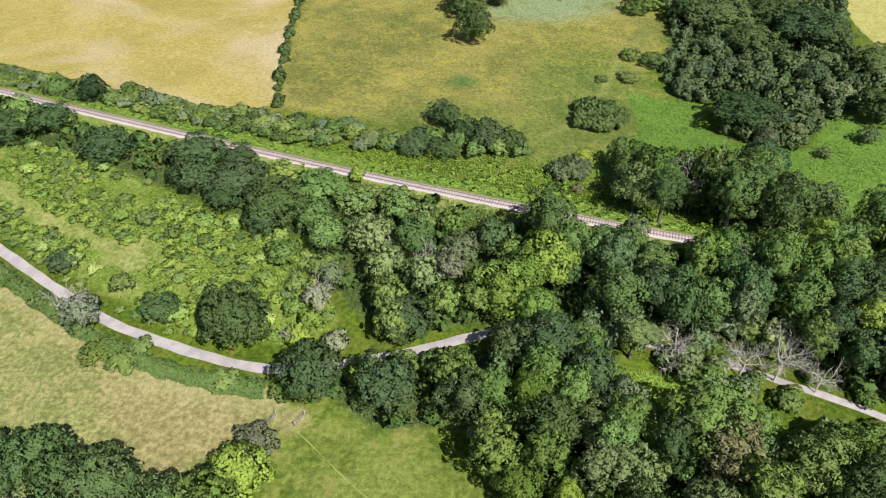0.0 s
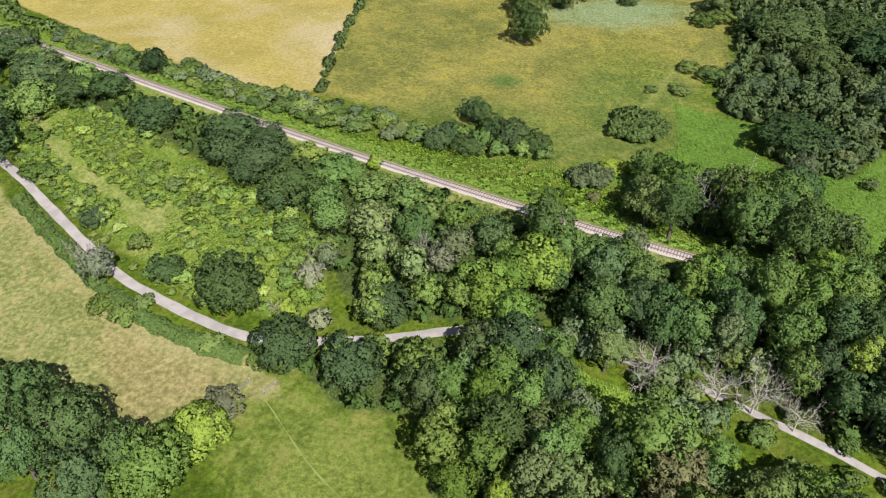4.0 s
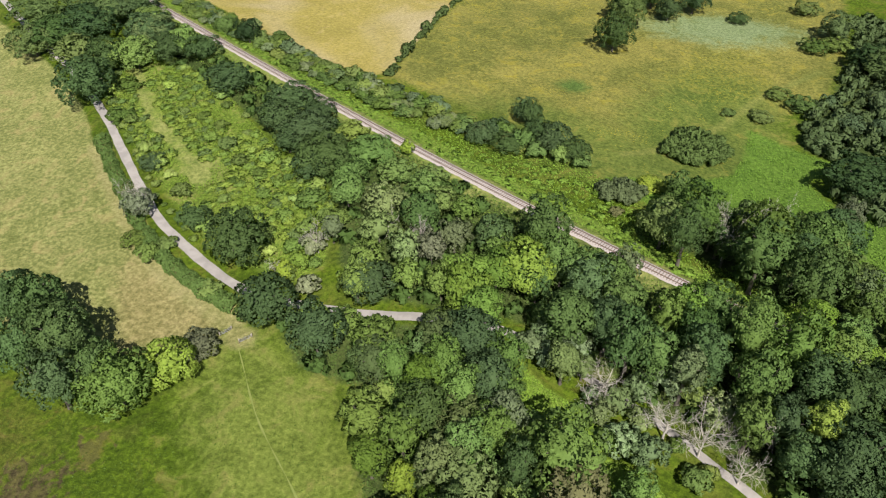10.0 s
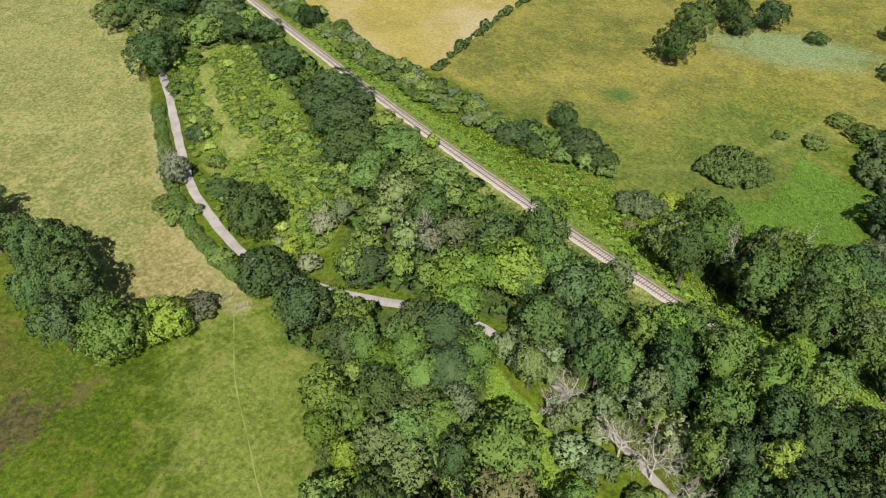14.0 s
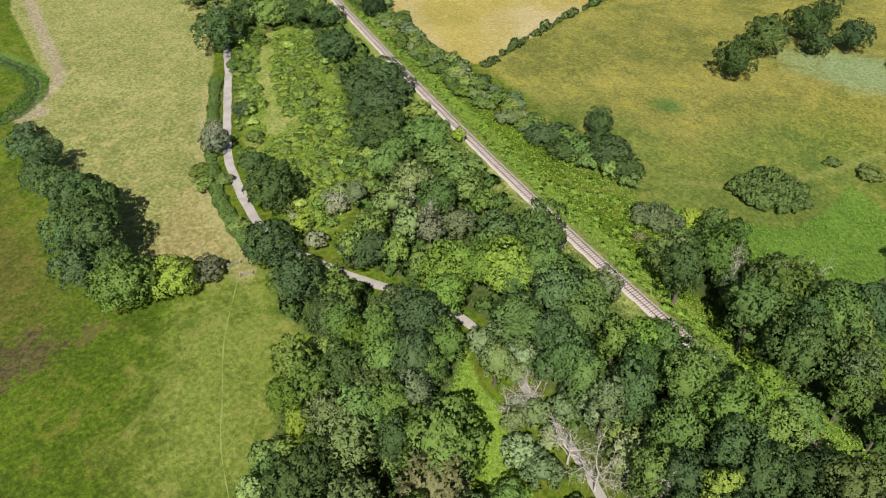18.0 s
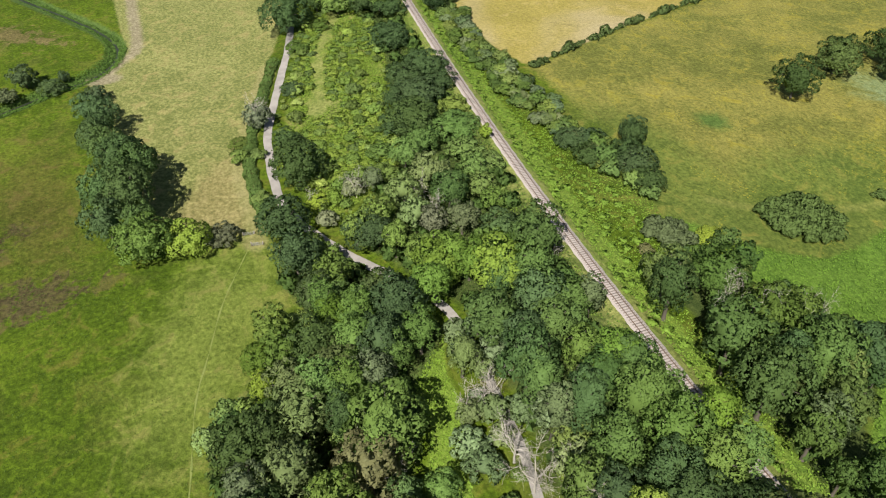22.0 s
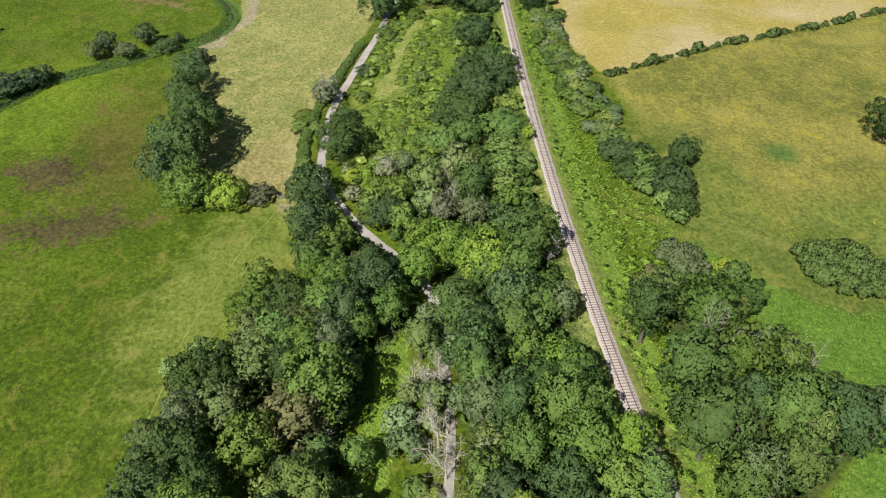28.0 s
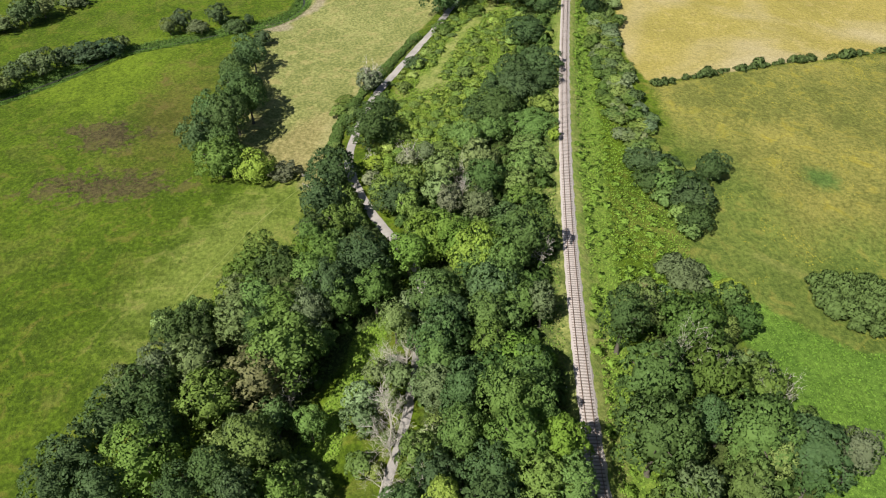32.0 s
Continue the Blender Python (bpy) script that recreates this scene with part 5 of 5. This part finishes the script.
# the clipped hedge along the lane
def hedge_mesh(name, path, half, tall, count, size, seed):
    rng = np.random.default_rng(seed)
    c = dense(path, 0.5)
    i = rng.integers(1, len(c) - 1, count)
    t = c[i + 1] - c[i - 1]
    t /= np.linalg.norm(t, axis=1, keepdims=True)
    a = rng.uniform(-0.1, np.pi + 0.1, count)
    bulge = 1 + 0.10 * np.sin(i * 0.23) + 0.10 * np.sin(i * 0.087 + 2) + 0.12 * np.sin(i * 0.51 + 3 * np.sin(i * 0.04)) + rng.normal(0, 0.07, count)
    off, up = np.cos(a) * half * bulge, np.abs(np.sin(a)) ** 0.7 * tall * bulge
    x, y = c[i, 0] - t[:, 1] * off, c[i, 1] + t[:, 0] * off
    p = np.stack([x, y, sheet_height(x, y) + up], 1)
    n = np.stack([-t[:, 1] * np.cos(a), t[:, 0] * np.cos(a), np.sin(a) + 0.2], 1)
    return mesh_of(name, *leaves(rng, p, n + rng.normal(0, 0.45, n.shape), size), LEAF)


for k, (path, name) in enumerate(((ROADSIDE_LINE[:4], "a"), (ROADSIDE_LINE[3:], "b"))):
    h = tagged(new("hedge", hedge_mesh("hedge", path, 2.0, 1.7, 6500, 0.4, 21 + k)), "thick clipped green hedge along the lane", "hedge")
    h.color = (0.12, 0.19, 0.05, 1)


# ---- rough growth, uncounted ----
def growth(name, area, count, size, tall, colour, label, seed, clear=((ROAD_COARSE, 2.6), (RAIL_COARSE, 3.0)), patchy=0.5, spot=0.0):
    """Leafy sprays strewn over an area, thicker in patches."""
    rng = np.random.default_rng(seed)
    a = np.array(area)
    share = 0.5 * abs(np.dot(a[:, 0], np.roll(a[:, 1], 1)) - np.dot(a[:, 1], np.roll(a[:, 0], 1))) / np.prod(np.ptp(a, axis=0))
    q = rng.uniform(a.min(0), a.max(0), (int(count * 2.2 / share), 2))
    x, y = q[:, 0], q[:, 1]
    inside = within(x, y, area)
    x, y = x[inside], y[inside]
    ok = np.ones(len(x), bool)
    thick = 0.5 + 0.25 * np.sin(x * 0.33 + 1.7 * np.sin(y * 0.21)) + 0.25 * np.sin(y * 0.41 + 1.3 * np.sin(x * 0.27))
    ok &= rng.uniform(0, 1, len(x)) < 1 - patchy + patchy * thick * 1.4
    for path, d in clear:
        ok &= line_distance(x, y, path)[0] > d
    x, y, thick = x[ok][:count], y[ok][:count], thick[ok][:count]
    p = np.stack([x, y, sheet_height(x, y) + rng.uniform(0.1, 1, len(x)) * tall * (0.5 + thick)], 1)
    n = rng.normal(0, 0.5, (len(x), 3)) + np.array([0, 0, 1.0])
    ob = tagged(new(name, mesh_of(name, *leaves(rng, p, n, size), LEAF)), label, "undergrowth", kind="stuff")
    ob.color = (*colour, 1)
    return ob


NORTH_BANK = [(-330, 313), (-165, 222), (-60, 179), (20, 150), (46, 142), (90, 126), (200, 97), (205, 108), (100, 136), (56, 150), (36, 172), (20, 178), (-8, 178), (-60, 192), (-165, 236), (-330, 328)]
SOUTH_BANK = [(-330, 300), (-165, 216), (-60, 173), (20, 144), (90, 122), (200, 92), (196, 84), (86, 114), (16, 136), (-64, 164), (-169, 206), (-330, 288)]
growth("bank_growth", NORTH_BANK, 30000, 0.3, 0.6, (0.205, 0.325, 0.046), "bright green bracken and brambles on the railway bank", 31)
growth("bank_growth", SOUTH_BANK, 20000, 0.3, 0.6, (0.18, 0.27, 0.046), "green brambles and weeds on the railway bank", 32)
growth("bracken", BRACKEN, 40000, 0.3, 0.5, (0.15, 0.265, 0.036), "bright green bracken covering the slope", 33)
growth("scrub_growth", SCRUB, 30000, 0.3, 0.7, (0.20, 0.30, 0.042), "rough green scrub and tall grass", 34, ((ROAD_COARSE, 3.0), (RIDE_LINE, 3.0)), 0.9)
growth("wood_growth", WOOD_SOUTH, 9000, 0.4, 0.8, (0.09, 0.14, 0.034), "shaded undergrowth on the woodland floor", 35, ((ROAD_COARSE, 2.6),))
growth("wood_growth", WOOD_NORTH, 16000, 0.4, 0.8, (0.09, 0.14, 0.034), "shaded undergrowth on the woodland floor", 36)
growth("glade_grass", GLADE, 9000, 0.3, 0.3, (0.2, 0.32, 0.04), "lush bright grass of the glade", 37, ((ROAD_COARSE, 2.2),), 0.3)
MEADOW = [(-40, 56), (-20, 76), (8, 66), (22, 50), (45, 32), (30, -20), (-60, -30), (-112, 10), (-118, 60), (-80, 52)]
growth("meadow_tussocks", MEADOW, 12000, 0.22, 0.15, (0.075, 0.12, 0.02), "rough darker tussocks scattered over the meadow", 39, (), 1.0)
RIVERSIDE = [(p[0] + 4, p[1] + 3) for p in RIVER_LINE] + [(p[0] - 4, p[1] - 3) for p in RIVER_LINE[::-1]]
growth("reeds", RIVERSIDE, 24000, 0.34, 1.0, (0.10, 0.18, 0.035), "dark green reeds along the river", 38, ((RIVER_COARSE, 0.6),), 0.3)


# ---- dead trees ----
def limb(rng, start, way, length, radius, depth):
    """A bare crooked limb, and the side branches that leave it, each with its twigs."""
    pts, p, d = [np.array(start, float)], np.array(start, float), np.array(way, float)
    sides = []
    steps = 2 + depth + (depth > 1)
    for i in range(steps):
        d = d + rng.normal(0, 0.22, 3) + np.array([0, 0, 0.05])
        d /= np.linalg.norm(d)
        p = p + d * length / steps
        pts.append(p)
        if depth and i >= 1:
            for _ in range(3 if depth == 1 else 2):
                side = d + rng.normal(0, 0.75, 3)
                side /= np.linalg.norm(side)
                stem, twigs = limb(rng, p, side, length * rng.uniform(0.4, 0.68), radius * 0.5, depth - 1)
                sides.append(join([stem] + twigs))
    return tube(pts, np.linspace(radius, radius * 0.3, steps + 1), 5 if depth > 1 else 3), sides


def dead_tree(seed, limbs):
    rng = np.random.default_rng(seed)
    foot = tagged(new("dead_tree"), "leafless dead tree with bleached crooked branches", "dead tree", "dead trees")
    v, f = tube([(0, 0, -0.03), (0, 0, 0.02), (0.01, 0.0, 0.15), (0.0, 0.02, 0.32), (0.02, 0.01, 0.5)], [0.04, 0.03, 0.022, 0.019, 0.015], 8)
    part("trunk", mesh_of("dead_trunk", v, f, DEADWOOD, True), foot, "bleached trunk")
    for i in range(limbs):
        a, z = i * 2.4 + rng.uniform(-0.4, 0.4), 0.2 + 0.3 * i / limbs
        w = np.array([math.cos(a), math.sin(a), rng.uniform(0.3, 1.1)])
        stem, sides = limb(rng, (0, 0, z), w / np.linalg.norm(w), rng.uniform(0.38, 0.55), 0.0115, 2)
        bough = part("limb", mesh_of("dead_limb", *stem, DEADWOOD, True), foot, "bleached bare limb")
        for side in sides:
            part("branch", mesh_of("dead_branch", *side, DEADWOOD, True), bough)
    return foot


DEAD = [dead_tree(200 + i, 7) for i in range(4)]
for i, (x, y, r, h) in enumerate(DEAD_SPOTS):
    m = Matrix.Translation((x, y, height_at(x, y))) @ Matrix.Rotation(i * 1.9, 4, "Z") @ Matrix.Diagonal((r * 1.5, r * 1.5, h * 1.05, 1))
    if i < len(DEAD_SPOTS) - 4:
        copy_thing(DEAD[i % 4], m)
    else:
        DEAD[len(DEAD_SPOTS) - 1 - i].matrix_basis = m


# ---- gate, fence and marker ----
def rod(a, b, r, sides=6):
    return tube([a, b], [r, r], sides)


def field_gate(x, y, turn, wide=2.9):
    gate = tagged(new("field_gate"), "galvanised steel field gate between the meadows", "gate")
    gate.matrix_basis = pose(x, y, height_at(x, y), 0, 0, turn)
    for z in (0.25, 0.45, 0.65, 0.87, 1.12):
        part("bar", mesh_of("bar", *rod((0.1, 0, z), (wide - 0.1, 0, z), 0.03), GALVANISED, True), gate)
    for u in (0.1, wide / 2, wide - 0.1):
        part("upright", mesh_of("upright", *rod((u, 0, 0.22), (u, 0, 1.15), 0.03), GALVANISED, True), gate)
    for u in (-0.05, wide + 0.05):
        part("gate_post", mesh_of("gate_post", *box(0.2, 0.2, 1.5, 0.03), WOODPOST), gate, "grey timber post", at=(u, 0, -0.1))
    return gate


field_gate(-35.2, 84.8, 65)
field_gate(-29.6, 84.6, 58)
marker = tagged(new("marker_post"), "small white lineside marker post", "post")
marker.location = (63.6, 128.0, height_at(63.6, 128.0) - 0.1)
part("post", mesh_of("post", *box(0.14, 0.14, 1.3, 0.02), WHITEPAINT), marker)
part("plate", mesh_of("plate", *box(0.4, 0.06, 0.4, 0.01), WHITEPAINT), marker, at=(0, -0.11, 0.9))

# ---- sleepers, the pieces of the track ----
sleeper_mesh = mesh_of("sleeper", *box(0.26, 2.6, 0.13, 0.015), SLEEPER)
even = np.concatenate([[0], np.cumsum(np.linalg.norm(np.diff(line, axis=0), axis=1))])
rest = []
lay = np.random.default_rng(40)
stations = np.arange(0.4, even[-1] - 0.4, 0.75)
sx, sy = np.interp(stations, even, line[:, 0]), np.interp(stations, even, line[:, 1])
turns = np.interp(stations, even, np.unwrap(np.arctan2(step[:, 1], step[:, 0])))
mid_i = int(np.argmin(np.abs(sx - 5)))
for i in range(len(stations)):
    z = float(rail_z(sx[i])) - 0.055
    a = turns[i] + lay.normal(0, 0.012)
    if abs(i - mid_i) < 150:
        s = new("sleeper", sleeper_mesh)
        s.parent = railway
        s.location, s.rotation_euler = (sx[i], sy[i], z), (0, 0, a)
    else:
        v, f = box(0.26, 2.6, 0.13, 0.015)
        rest.append((np.stack([sx[i] + v[:, 0] * math.cos(a) - v[:, 1] * math.sin(a), sy[i] + v[:, 0] * math.sin(a) + v[:, 1] * math.cos(a), z + v[:, 2]], 1), f))
tagged(part("far_timber", mesh_of("far_timber", *join(rest), SLEEPER), railway), kind="stuff")
